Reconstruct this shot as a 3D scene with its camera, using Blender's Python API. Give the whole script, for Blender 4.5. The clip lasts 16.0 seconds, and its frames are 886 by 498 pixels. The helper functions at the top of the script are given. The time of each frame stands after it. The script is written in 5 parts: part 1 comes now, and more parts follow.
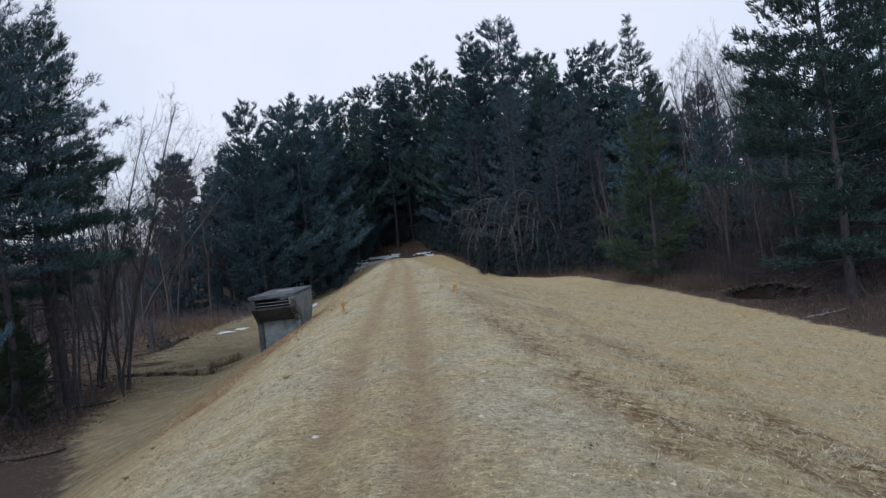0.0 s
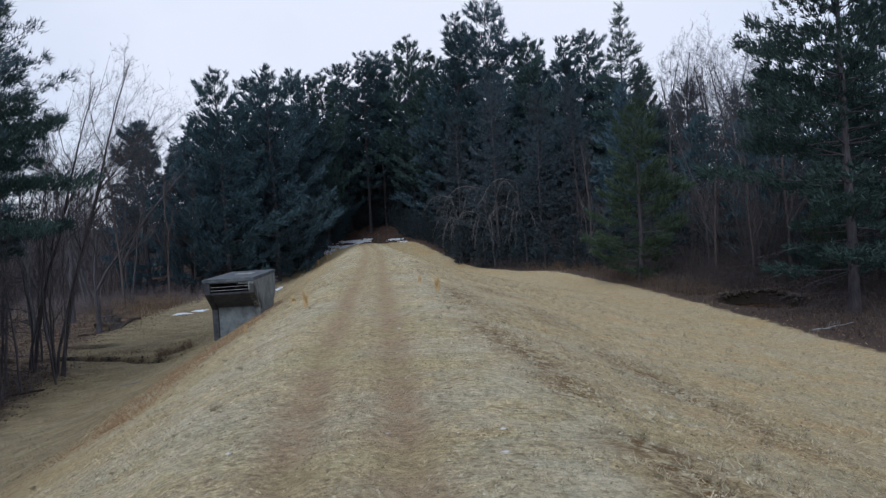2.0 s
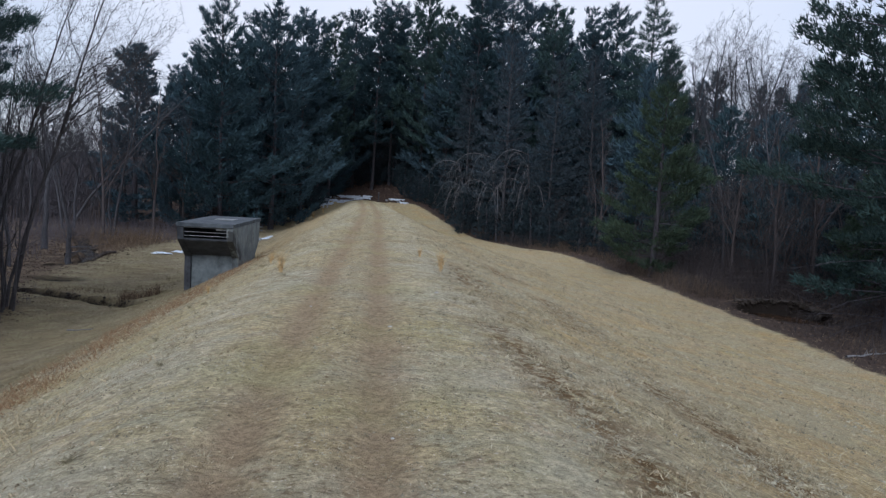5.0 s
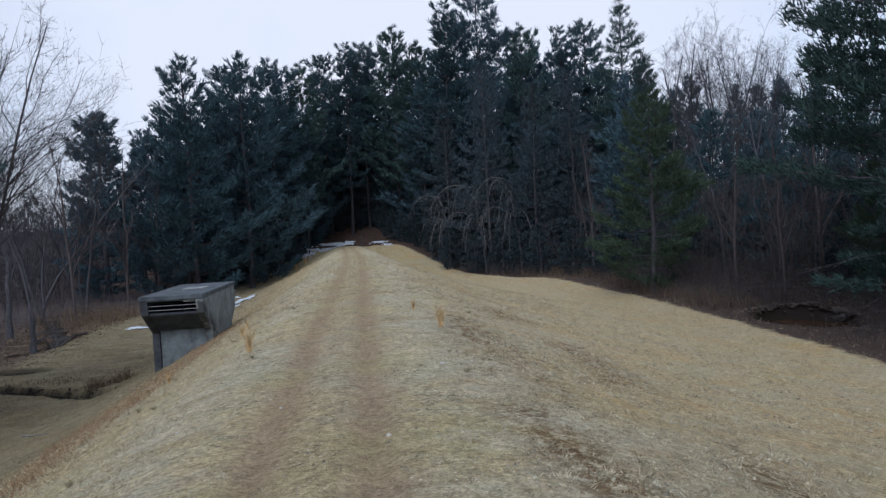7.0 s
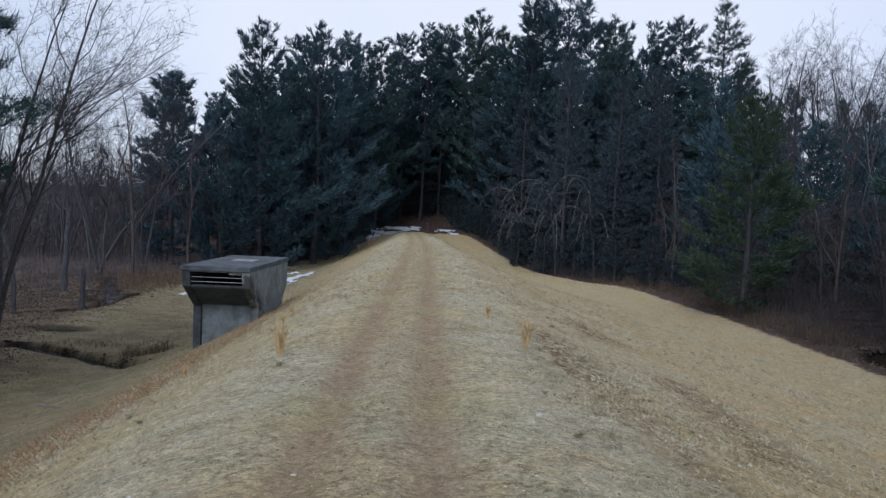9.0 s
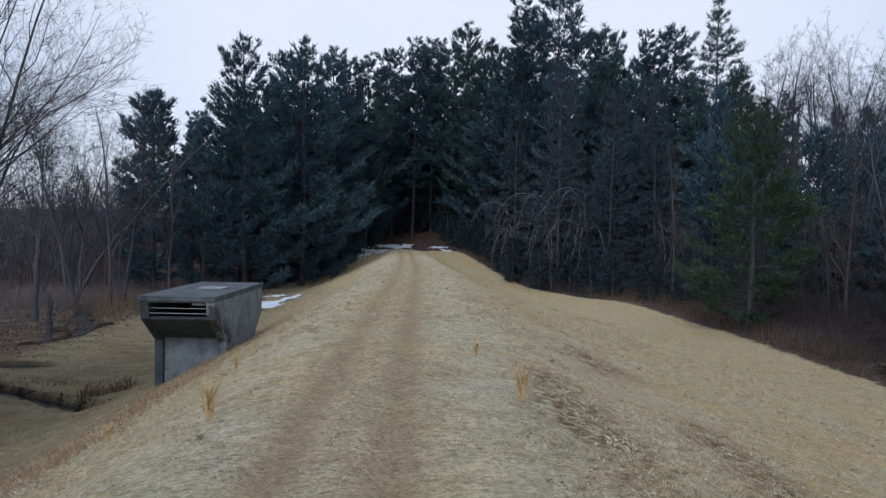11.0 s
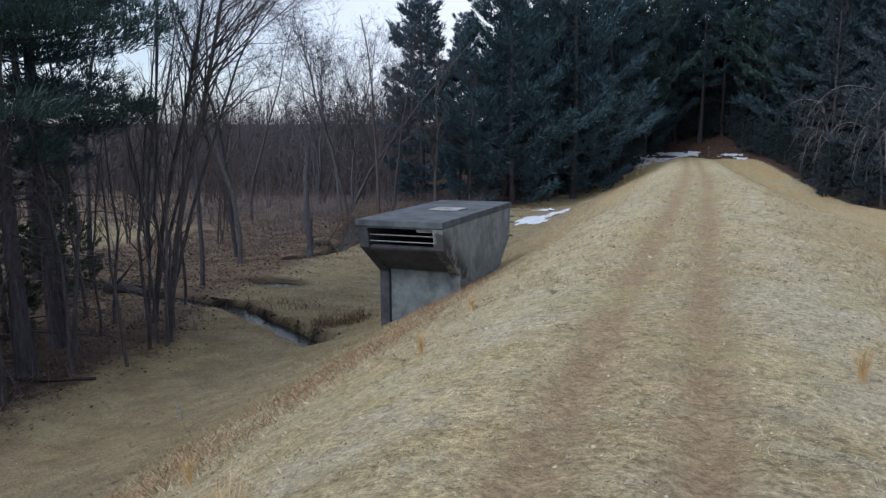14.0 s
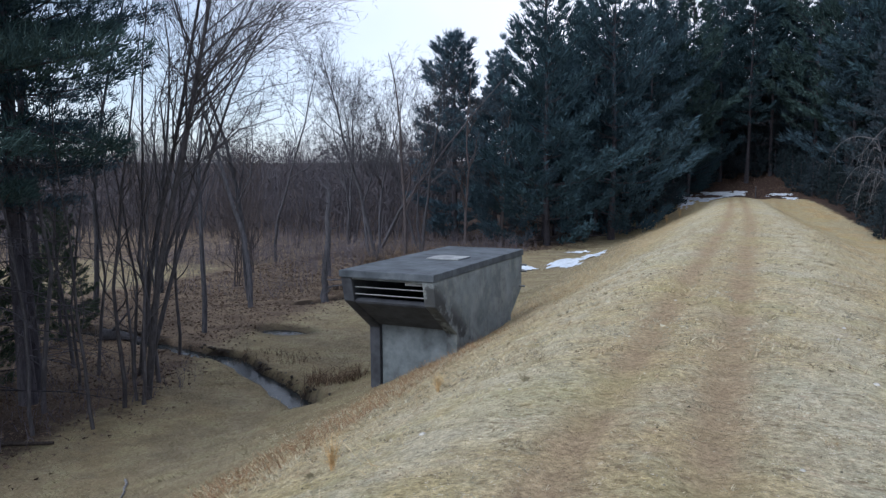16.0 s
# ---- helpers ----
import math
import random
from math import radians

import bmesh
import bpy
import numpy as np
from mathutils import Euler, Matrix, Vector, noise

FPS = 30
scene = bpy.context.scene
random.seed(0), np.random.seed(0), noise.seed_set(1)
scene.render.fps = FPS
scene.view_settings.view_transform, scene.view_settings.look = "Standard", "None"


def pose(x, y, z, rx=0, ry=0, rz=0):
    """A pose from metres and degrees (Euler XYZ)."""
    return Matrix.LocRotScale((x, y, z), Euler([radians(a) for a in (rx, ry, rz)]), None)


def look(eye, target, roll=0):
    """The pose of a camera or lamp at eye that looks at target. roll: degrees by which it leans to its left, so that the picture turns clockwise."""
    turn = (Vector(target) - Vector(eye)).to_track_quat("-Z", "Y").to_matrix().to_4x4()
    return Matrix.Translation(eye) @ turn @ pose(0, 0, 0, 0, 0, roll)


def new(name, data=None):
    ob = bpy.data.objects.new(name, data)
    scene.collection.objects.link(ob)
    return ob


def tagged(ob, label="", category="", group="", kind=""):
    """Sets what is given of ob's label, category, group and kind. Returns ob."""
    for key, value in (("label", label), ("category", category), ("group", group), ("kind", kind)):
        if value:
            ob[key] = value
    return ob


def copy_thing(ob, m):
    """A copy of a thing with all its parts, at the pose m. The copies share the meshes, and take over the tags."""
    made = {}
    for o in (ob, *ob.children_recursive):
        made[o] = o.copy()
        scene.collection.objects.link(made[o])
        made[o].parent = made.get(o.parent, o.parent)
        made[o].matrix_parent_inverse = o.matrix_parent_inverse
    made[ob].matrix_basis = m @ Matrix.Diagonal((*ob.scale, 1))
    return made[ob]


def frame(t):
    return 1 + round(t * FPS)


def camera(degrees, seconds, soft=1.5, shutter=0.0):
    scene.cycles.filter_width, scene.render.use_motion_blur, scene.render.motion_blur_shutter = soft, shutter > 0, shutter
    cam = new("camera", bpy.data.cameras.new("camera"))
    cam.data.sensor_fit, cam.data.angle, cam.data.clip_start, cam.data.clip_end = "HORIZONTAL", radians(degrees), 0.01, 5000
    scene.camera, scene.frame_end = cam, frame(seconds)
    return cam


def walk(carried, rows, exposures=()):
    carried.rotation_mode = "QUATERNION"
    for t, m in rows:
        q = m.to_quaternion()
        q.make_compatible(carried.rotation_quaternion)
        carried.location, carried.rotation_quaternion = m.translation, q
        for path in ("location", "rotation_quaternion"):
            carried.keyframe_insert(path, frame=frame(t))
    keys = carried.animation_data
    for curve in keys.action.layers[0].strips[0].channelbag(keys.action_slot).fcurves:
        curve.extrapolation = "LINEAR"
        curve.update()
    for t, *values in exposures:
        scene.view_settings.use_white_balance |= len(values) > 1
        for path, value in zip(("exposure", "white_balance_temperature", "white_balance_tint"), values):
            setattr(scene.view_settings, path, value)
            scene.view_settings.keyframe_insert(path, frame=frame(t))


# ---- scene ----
cam = camera(62.0, 16.0, soft=1.3)
PATH = [
    (0, (0.385, 1.83, 1.534), (0.417, 3.829, 1.495), -6.4),
    (0.5, (0.097, 2.361, 1.553), (0.034, 4.359, 1.477), -0.0),
    (1, (0.227, 3.205, 1.538), (0.368, 5.199, 1.493), -3.7),
    (1.5, (0.145, 3.872, 1.545), (0.171, 5.871, 1.489), -5.2),
    (2, (0.171, 4.623, 1.543), (0.277, 6.618, 1.463), -3.5),
    (2.5, (0.097, 5.202, 1.578), (0.161, 7.198, 1.471), -4.8),
    (3, (0.006, 5.838, 1.569), (-0.04, 7.834, 1.457), 0.5),
    (3.2, (0.022, 6.07, 1.552), (0.091, 8.065, 1.431), -3.3),
    (5.3, (0.134, 7.8, 1.553), (0.251, 9.789, 1.378), 3.6),
    (5.5, (0.154, 7.988, 1.535), (0.306, 9.975, 1.364), 0.1),
    (6, (0.143, 8.684, 1.558), (0.205, 10.679, 1.421), -3.5),
    (6.5, (0.1, 9.282, 1.589), (0.194, 11.277, 1.488), -1.4),
    (7, (0.104, 9.867, 1.628), (0.254, 11.86, 1.548), -3.3),
    (7.5, (-0.029, 10.563, 1.597), (0.035, 12.56, 1.512), 0.0),
    (8, (-0.061, 11.133, 1.586), (0.069, 13.127, 1.496), -3.7),
    (8.5, (-0.112, 11.924, 1.528), (-0.142, 13.922, 1.447), 0.9),
    (8.7, (-0.116, 12.21, 1.552), (-0.137, 14.207, 1.451), 2.4),
    (10.8, (0.105, 14.264, 1.563), (0.076, 16.262, 1.484), 1.4),
    (11, (0.108, 14.461, 1.6), (0.099, 16.46, 1.543), 1.0),
    (11.5, (0.144, 14.972, 1.626), (0.341, 16.962, 1.599), -4.6),
    (12, (-0.059, 15.971, 1.553), (-0.17, 17.968, 1.54), 6.5),
    (12.5, (-0.035, 16.59, 1.569), (-0.01, 18.589, 1.503), 0.3),
    (13, (0.006, 17.449, 1.536), (-0.256, 19.428, 1.418), 3.6),
    (13.5, (0.05, 18.204, 1.529), (-0.485, 20.116, 1.299), 0.9),
    (14, (-0.31, 19.18, 1.499), (-1.036, 21.016, 1.193), -0.3),
    (14.5, (-0.372, 19.805, 1.423), (-1.129, 21.626, 1.09), 3.1),
    (15, (-0.402, 20.3, 1.418), (-1.242, 22.087, 1.096), 0.9),
    (15.5, (-0.347, 20.737, 1.451), (-1.279, 22.487, 1.183), 0.5),
    (16, (-0.118, 21.124, 1.54), (-0.96, 22.926, 1.336), -0.3),
]
walk(cam, [(t, look(eye, target, roll)) for t, eye, target, roll in PATH],
     exposures=[(0, 0.0, 5720, 9), (5.5, 0.0, 5600, 9), (11, 0.0, 5620, 9), (12.5, 0.08, 5780, 9), (14, 0.30, 5760, 9), (16, 0.44, 5600, 9)])

# ---- light ----
world = bpy.data.worlds.new("overcast_sky")
scene.world = world
world.use_nodes = True
wn, wl = world.node_tree.nodes, world.node_tree.links
wn.clear()
w_out = wn.new("ShaderNodeOutputWorld")
w_bg = wn.new("ShaderNodeBackground")
w_sky = wn.new("ShaderNodeTexSky")
w_sky.sky_type, w_sky.sun_disc = "NISHITA", False
SUN_UP, SUN_ROUND = radians(42), radians(200)
w_sky.sun_elevation, w_sky.sun_rotation = SUN_UP, SUN_ROUND
w_dim = wn.new("ShaderNodeVectorMath")
w_dim.operation = "SCALE"
w_dim.inputs["Scale"].default_value = 0.11
w_tc = wn.new("ShaderNodeTexCoord")
w_noise = wn.new("ShaderNodeTexNoise")
w_noise.inputs["Scale"].default_value, w_noise.inputs["Detail"].default_value = 1.6, 5.0
w_ramp = wn.new("ShaderNodeMapRange")
for key, value in (("From Min", 0.36), ("From Max", 0.56), ("To Min", 0.80), ("To Max", 1.08)):
    w_ramp.inputs[key].default_value = value
w_mix = wn.new("ShaderNodeMix")
w_mix.data_type = "RGBA"
w_mix.inputs["B"].default_value = (0.85, 0.833, 0.870, 1)
wl.new(w_sky.outputs[0], w_dim.inputs[0])
wl.new(w_tc.outputs["Generated"], w_noise.inputs["Vector"])
wl.new(w_noise.outputs["Fac"], w_ramp.inputs["Value"])
w_sep = wn.new("ShaderNodeSeparateXYZ")
wl.new(w_tc.outputs["Generated"], w_sep.inputs[0])
w_sq = wn.new("ShaderNodeMath")
w_sq.operation = "MULTIPLY"
wl.new(w_sep.outputs["X"], w_sq.inputs[0])
wl.new(w_sep.outputs["X"], w_sq.inputs[1])
w_clear = wn.new("ShaderNodeMath")
w_clear.operation, w_clear.use_clamp = "MULTIPLY_ADD", True
w_clear.inputs[1].default_value = -1.0
wl.new(w_sq.outputs[0], w_clear.inputs[0])
wl.new(w_ramp.outputs[0], w_clear.inputs[2])
wl.new(w_clear.outputs[0], w_mix.inputs["Factor"])
wl.new(w_dim.outputs[0], w_mix.inputs["A"])
wl.new(w_mix.outputs["Result"], w_bg.inputs["Color"])
w_bg.inputs["Strength"].default_value = 1.0
wl.new(w_bg.outputs[0], w_out.inputs[0])
sun = new("sun", bpy.data.lights.new("sun", "SUN"))
sun.data.energy, sun.data.angle, sun.data.color = 1.7, radians(28), (1.0, 0.98, 0.95)
sun.matrix_world = look((0, 0, 60), (0 - 60 * math.sin(SUN_ROUND), -60 * math.cos(SUN_ROUND), 60 - 60 * math.tan(SUN_UP)))



# ---- materials ----
def material(name, rough=0.9, spec=0.2):
    m = bpy.data.materials.new(name)
    m.use_nodes = True
    n = m.node_tree.nodes["Principled BSDF"]
    n.inputs["Roughness"].default_value = rough
    n.inputs["Specular IOR Level"].default_value = spec
    return m, m.node_tree.nodes, m.node_tree.links, n


def noise_node(nodes, links, scale, detail=4.0, where=None, rough=0.55):
    n = nodes.new("ShaderNodeTexNoise")
    n.inputs["Scale"].default_value, n.inputs["Detail"].default_value, n.inputs["Roughness"].default_value = scale, detail, rough
    if where is not None:
        links.new(where, n.inputs["Vector"])
    return n.outputs["Fac"]


def ramp_node(nodes, links, fac, *stops):
    r = nodes.new("ShaderNodeValToRGB")
    while len(r.color_ramp.elements) < len(stops):
        r.color_ramp.elements.new(0.5)
    for e, (at, colour) in zip(r.color_ramp.elements, stops):
        e.position, e.color = at, (*colour, 1)
    links.new(fac, r.inputs["Fac"])
    return r.outputs["Color"]


def mix_node(nodes, links, fac, a, b, blend="MIX"):
    m = nodes.new("ShaderNodeMix")
    m.data_type, m.blend_type = "RGBA", blend
    for socket, value in ((m.inputs["Factor"], fac), (m.inputs["A"], a), (m.inputs["B"], b)):
        if isinstance(value, (int, float)):
            socket.default_value = value
        elif isinstance(value, tuple):
            socket.default_value = (*value, 1)
        else:
            links.new(value, socket)
    return m.outputs["Result"]


def math_node(nodes, links, kind, a, b=0.0, clamp=False):
    m = nodes.new("ShaderNodeMath")
    m.operation, m.use_clamp = kind, clamp
    for socket, value in zip(m.inputs, (a, b)):
        if isinstance(value, (int, float)):
            socket.default_value = value
        else:
            links.new(value, socket)
    return m.outputs[0]


def span_node(nodes, links, value, a, b, c=0.0, d=1.0):
    m = nodes.new("ShaderNodeMapRange")
    for key, v in (("From Min", a), ("From Max", b), ("To Min", c), ("To Max", d)):
        m.inputs[key].default_value = v
    links.new(value, m.inputs["Value"])
    return m.outputs[0]


def bump_node(nodes, links, height, shader, strength=0.5, distance=0.02):
    b = nodes.new("ShaderNodeBump")
    b.inputs["Strength"].default_value, b.inputs["Distance"].default_value = strength, distance
    links.new(height, b.inputs["Height"])
    links.new(b.outputs[0], shader.inputs["Normal"])


def attr_node(nodes, name):
    a = nodes.new("ShaderNodeAttribute")
    a.attribute_name = name
    return a.outputs["Fac"]


def ground_material():
    m, n, l, s = material("dead_grass_and_leaf_litter", 0.95, 0.1)
    at = n.new("ShaderNodeTexCoord").outputs["Object"]
    broad = noise_node(n, l, 0.35, 5, at)
    mid = noise_node(n, l, 2.2, 5, at, 0.65)
    fine = noise_node(n, l, 28, 6, at, 0.75)
    hair = n.new("ShaderNodeMapping")
    hair.inputs["Scale"].default_value = (38, 55, 40)
    l.new(at, hair.inputs["Vector"])
    blade = noise_node(n, l, 1.0, 4, hair.outputs[0], 0.7)
    straw = ramp_node(n, l, mid, (0.3, (0.36, 0.305, 0.180)), (0.5, (0.48, 0.414, 0.25)), (0.7, (0.59, 0.52, 0.335)))
    ashen = mix_node(n, l, span_node(n, l, broad, 0.45, 0.62), straw, (0.48, 0.455, 0.35))
    golden = mix_node(n, l, span_node(n, l, noise_node(n, l, 0.8, 4, at), 0.55, 0.72, 0, 0.4), ashen, (0.53, 0.395, 0.19))
    speck = mix_node(n, l, span_node(n, l, fine, 0.32, 0.5, 0.75, 0), golden, (0.16, 0.137, 0.088))
    speck = mix_node(n, l, span_node(n, l, blade, 0.52, 0.75, 0, 0.25), speck, (0.74, 0.67, 0.48))
    tuftings = noise_node(n, l, 9.0, 4, at, 0.7)
    speck = mix_node(n, l, span_node(n, l, tuftings, 0.36, 0.46, 0.65, 0), speck, (0.18, 0.15, 0.09))
    aside = n.new("ShaderNodeMapping")
    aside.inputs["Location"].default_value, aside.inputs["Scale"].default_value = (31, 17, 5), (1, 1.3, 1)
    l.new(at, aside.inputs["Vector"])
    greyish = noise_node(n, l, 1.9, 6, aside.outputs[0], 0.7)
    speck = mix_node(n, l, span_node(n, l, greyish, 0.50, 0.62, 0, 0.6), speck, (0.375, 0.375, 0.285))
    pinkish = noise_node(n, l, 3.1, 6, aside.outputs[0], 0.72)
    speck = mix_node(n, l, span_node(n, l, pinkish, 0.53, 0.66, 0, 0.6), speck, (0.40, 0.305, 0.225))
    across = n.new("ShaderNodeMapping")
    across.inputs["Scale"].default_value = (7, 11, 9)
    l.new(at, across.inputs["Vector"])
    fleck = noise_node(n, l, 1.6, 4, across.outputs[0], 0.7)
    speck = mix_node(n, l, math_node(n, l, "MULTIPLY", span_node(n, l, fleck, 0.40, 0.47, 0.8, 0), span_node(n, l, greyish, 0.40, 0.60, 0.45, 1.0)), speck, (0.17, 0.132, 0.078))
    bits = noise_node(n, l, 34, 3, aside.outputs[0], 0.6)
    speck = mix_node(n, l, span_node(n, l, bits, 0.645, 0.67, 0, 0.9), speck, (0.78, 0.75, 0.68))
    soil = ramp_node(n, l, fine, (0.3, (0.240, 0.182, 0.120)), (0.7, (0.38, 0.298, 0.20)))
    worn = math_node(n, l, "MULTIPLY", attr_node(n, "rut"), span_node(n, l, mid, 0.3, 0.6, 0.55, 1.0))
    turf = mix_node(n, l, worn, speck, soil)
    scuff = math_node(n, l, "MULTIPLY", attr_node(n, "scuff"), span_node(n, l, noise_node(n, l, 7.0, 5, at, 0.75), 0.42, 0.53))
    turf = mix_node(n, l, span_node(n, l, noise_node(n, l, 0.5, 4, at), 0.5, 0.68, 0, 0.45), turf, (0.37, 0.345, 0.165))
    turf = mix_node(n, l, math_node(n, l, "MULTIPLY", attr_node(n, "gold"), span_node(n, l, noise_node(n, l, 1.4, 5, at, 0.7), 0.38, 0.65, 0.12, 0.62)), turf, (0.425, 0.298, 0.147))
    pale = math_node(n, l, "MULTIPLY", attr_node(n, "pale"), span_node(n, l, noise_node(n, l, 1.3, 5, aside.outputs[0], 0.65), 0.40, 0.60, 0.05, 0.62))
    turf = mix_node(n, l, pale, turf, (0.52, 0.495, 0.405))
    far_patch = math_node(n, l, "MULTIPLY", attr_node(n, "gold"), span_node(n, l, noise_node(n, l, 0.55, 5, aside.outputs[0], 0.62), 0.46, 0.58, 0, 0.65))
    turf = mix_node(n, l, far_patch, turf, (0.385, 0.355, 0.25))
    turf = mix_node(n, l, scuff, turf, (0.150, 0.098, 0.050))
    turf = mix_node(n, l, 1.0, turf, span_node(n, l, noise_node(n, l, 5.0, 6, at, 0.75), 0.36, 0.64, 0.84, 1.16), "MULTIPLY")
    turf = mix_node(n, l, 1.0, turf, span_node(n, l, noise_node(n, l, 19, 5, at, 0.8), 0.36, 0.64, 0.70, 1.30), "MULTIPLY")
    turf = mix_node(n, l, 1.0, turf, (1.07, 1.02, 0.94), "MULTIPLY")
    low = mix_node(n, l, attr_node(n, "meadow"), turf, mix_node(n, l, 0.75, turf, ramp_node(n, l, noise_node(n, l, 1.1, 6, aside.outputs[0], 0.72), (0.36, (0.125, 0.095, 0.060)), (0.5, (0.20, 0.160, 0.100)), (0.64, (0.265, 0.238, 0.138)))))
    litter = ramp_node(n, l, fine, (0.30, (0.024, 0.019, 0.018)), (0.5, (0.070, 0.051, 0.043)), (0.70, (0.155, 0.113, 0.086)))
    litter = mix_node(n, l, span_node(n, l, mid, 0.4, 0.7, 0, 0.5), litter, (0.068, 0.050, 0.043))
    dry = math_node(n, l, "MULTIPLY", attr_node(n, "dry"), span_node(n, l, noise_node(n, l, 0.7, 5, aside.outputs[0], 0.65), 0.36, 0.60, 0.25, 0.85))
    litter = mix_node(n, l, dry, litter, mix_node(n, l, span_node(n, l, fine, 0.35, 0.65), (0.15, 0.110, 0.075), (0.29, 0.225, 0.155)))
    rust = mix_node(n, l, attr_node(n, "rust"), litter, mix_node(n, l, 0.4, litter, (0.075, 0.044, 0.036)))
    edge = math_node(n, l, "ADD", attr_node(n, "field"), math_node(n, l, "MULTIPLY", math_node(n, l, "SUBTRACT", mid, 0.5), 0.9))
    colour = mix_node(n, l, span_node(n, l, edge, 0.35, 0.65), rust, low)
    mud = mix_node(n, l, attr_node(n, "mud"), colour, (0.028, 0.022, 0.018))
    l.new(mud, s.inputs["Base Color"])
    bump_node(n, l, math_node(n, l, "ADD", math_node(n, l, "ADD", fine, fleck), math_node(n, l, "ADD", tuftings, mid)), s, 0.9, 0.05)
    return m


def needle_material(name, dark, light, tip):
    m, n, l, s = material(name, 0.8, 0.1)
    pick = n.new("ShaderNodeNewGeometry").outputs["Random Per Island"]
    colour = ramp_node(n, l, pick, (0.0, dark), (0.7, light), (1.0, tip))
    tint = n.new("ShaderNodeObjectInfo").outputs["Random"]
    hue = n.new("ShaderNodeHueSaturation")
    l.new(span_node(n, l, tint, 0, 1, 0.75, 1.2), hue.inputs["Value"])
    l.new(span_node(n, l, tint, 0, 1, 0.485, 0.51), hue.inputs["Hue"])
    l.new(colour, hue.inputs["Color"])
    l.new(hue.outputs[0], s.inputs["Base Color"])
    return m


def bark_material(name, dark, light):
    m, n, l, s = material(name, 0.9, 0.15)
    at = n.new("ShaderNodeTexCoord").outputs["Object"]
    grain = n.new("ShaderNodeMapping")
    grain.inputs["Scale"].default_value = (14, 14, 3)
    l.new(at, grain.inputs["Vector"])
    f = noise_node(n, l, 1.0, 5, grain.outputs[0], 0.65)
    colour = ramp_node(n, l, f, (0.3, dark), (0.72, light))
    tint = n.new("ShaderNodeObjectInfo").outputs["Random"]
    hue = n.new("ShaderNodeHueSaturation")
    l.new(span_node(n, l, tint, 0, 1, 0.75, 1.25), hue.inputs["Value"])
    l.new(colour, hue.inputs["Color"])
    l.new(hue.outputs[0], s.inputs["Base Color"])
    bump_node(n, l, f, s, 0.6, 0.02)
    return m


def straw_material(name, a, b, c, patchy=False):
    m, n, l, s = material(name, 0.85, 0.2)
    pick = n.new("ShaderNodeNewGeometry").outputs["Random Per Island"]
    colour = ramp_node(n, l, pick, (0.0, a), (0.55, b), (1.0, c))
    if patchy:
        at = n.new("ShaderNodeTexCoord").outputs["Object"]
        grey = span_node(n, l, noise_node(n, l, 0.9, 5, at, 0.65), 0.44, 0.60, 0, 0.7)
        colour = mix_node(n, l, grey, colour, mix_node(n, l, 0.6, colour, (0.47, 0.455, 0.36)))
        tan = span_node(n, l, noise_node(n, l, 1.7, 5, at, 0.7), 0.50, 0.66, 0, 0.6)
        colour = mix_node(n, l, tan, colour, (0.34, 0.235, 0.125))
        worn = span_node(n, l, noise_node(n, l, 6.5, 4, at, 0.7), 0.36, 0.58, 0.42, 1.24)
        colour = mix_node(n, l, 1.0, colour, worn, "MULTIPLY")
    l.new(colour, s.inputs["Base Color"])
    return m


def concrete_material():
    m, n, l, s = material("weathered_concrete", 0.88, 0.25)
    at = n.new("ShaderNodeTexCoord").outputs["Object"]
    cloud = noise_node(n, l, 1.3, 5, at, 0.6)
    grit = noise_node(n, l, 42, 4, at, 0.7)
    runs = n.new("ShaderNodeMapping")
    runs.inputs["Scale"].default_value = (1.3, 1.3, 1.0)
    l.new(at, runs.inputs["Vector"])
    streak = noise_node(n, l, 1.6, 5, runs.outputs[0], 0.65)
    base = ramp_node(n, l, cloud, (0.3, (0.145, 0.166, 0.172)), (0.55, (0.225, 0.248, 0.254)), (0.75, (0.30, 0.322, 0.324)))
    stained = mix_node(n, l, span_node(n, l, streak, 0.46, 0.66, 0, 0.5), base, (0.055, 0.058, 0.064))
    lichen = mix_node(n, l, span_node(n, l, noise_node(n, l, 3.4, 5, at, 0.7), 0.50, 0.64, 0, 0.6), stained, (0.27, 0.285, 0.265))
    pitted = mix_node(n, l, span_node(n, l, grit, 0.28, 0.42, 0.6, 0), lichen, (0.06, 0.06, 0.06))
    place_at = n.new("ShaderNodeSeparateXYZ")
    l.new(at, place_at.inputs[0])
    slant = math_node(n, l, "ADD", place_at.outputs[2], math_node(n, l, "MULTIPLY", place_at.outputs[1], 0.73))
    near = span_node(n, l, math_node(n, l, "ABSOLUTE", math_node(n, l, "SUBTRACT", slant, 2.5)), 0.1, 0.45, 1, 0)
    damp = math_node(n, l, "MULTIPLY", near, span_node(n, l, noise_node(n, l, 2.4, 5, at, 0.7), 0.42, 0.52))
    pitted = mix_node(n, l, math_node(n, l, "MULTIPLY", damp, 0.85), pitted, (0.035, 0.034, 0.036))
    l.new(pitted, s.inputs["Base Color"])
    bump_node(n, l, math_node(n, l, "ADD", grit, cloud), s, 0.5, 0.012)
    return m


def plain_material(name, a, b, scale, rough=0.8, spec=0.3, metal=0.0):
    m, n, l, s = material(name, rough, spec)
    at = n.new("ShaderNodeTexCoord").outputs["Object"]
    f = noise_node(n, l, scale, 5, at, 0.65)
    l.new(ramp_node(n, l, f, (0.3, a), (0.7, b)), s.inputs["Base Color"])
    s.inputs["Metallic"].default_value = metal
    bump_node(n, l, f, s, 0.4, 0.01)
    return m


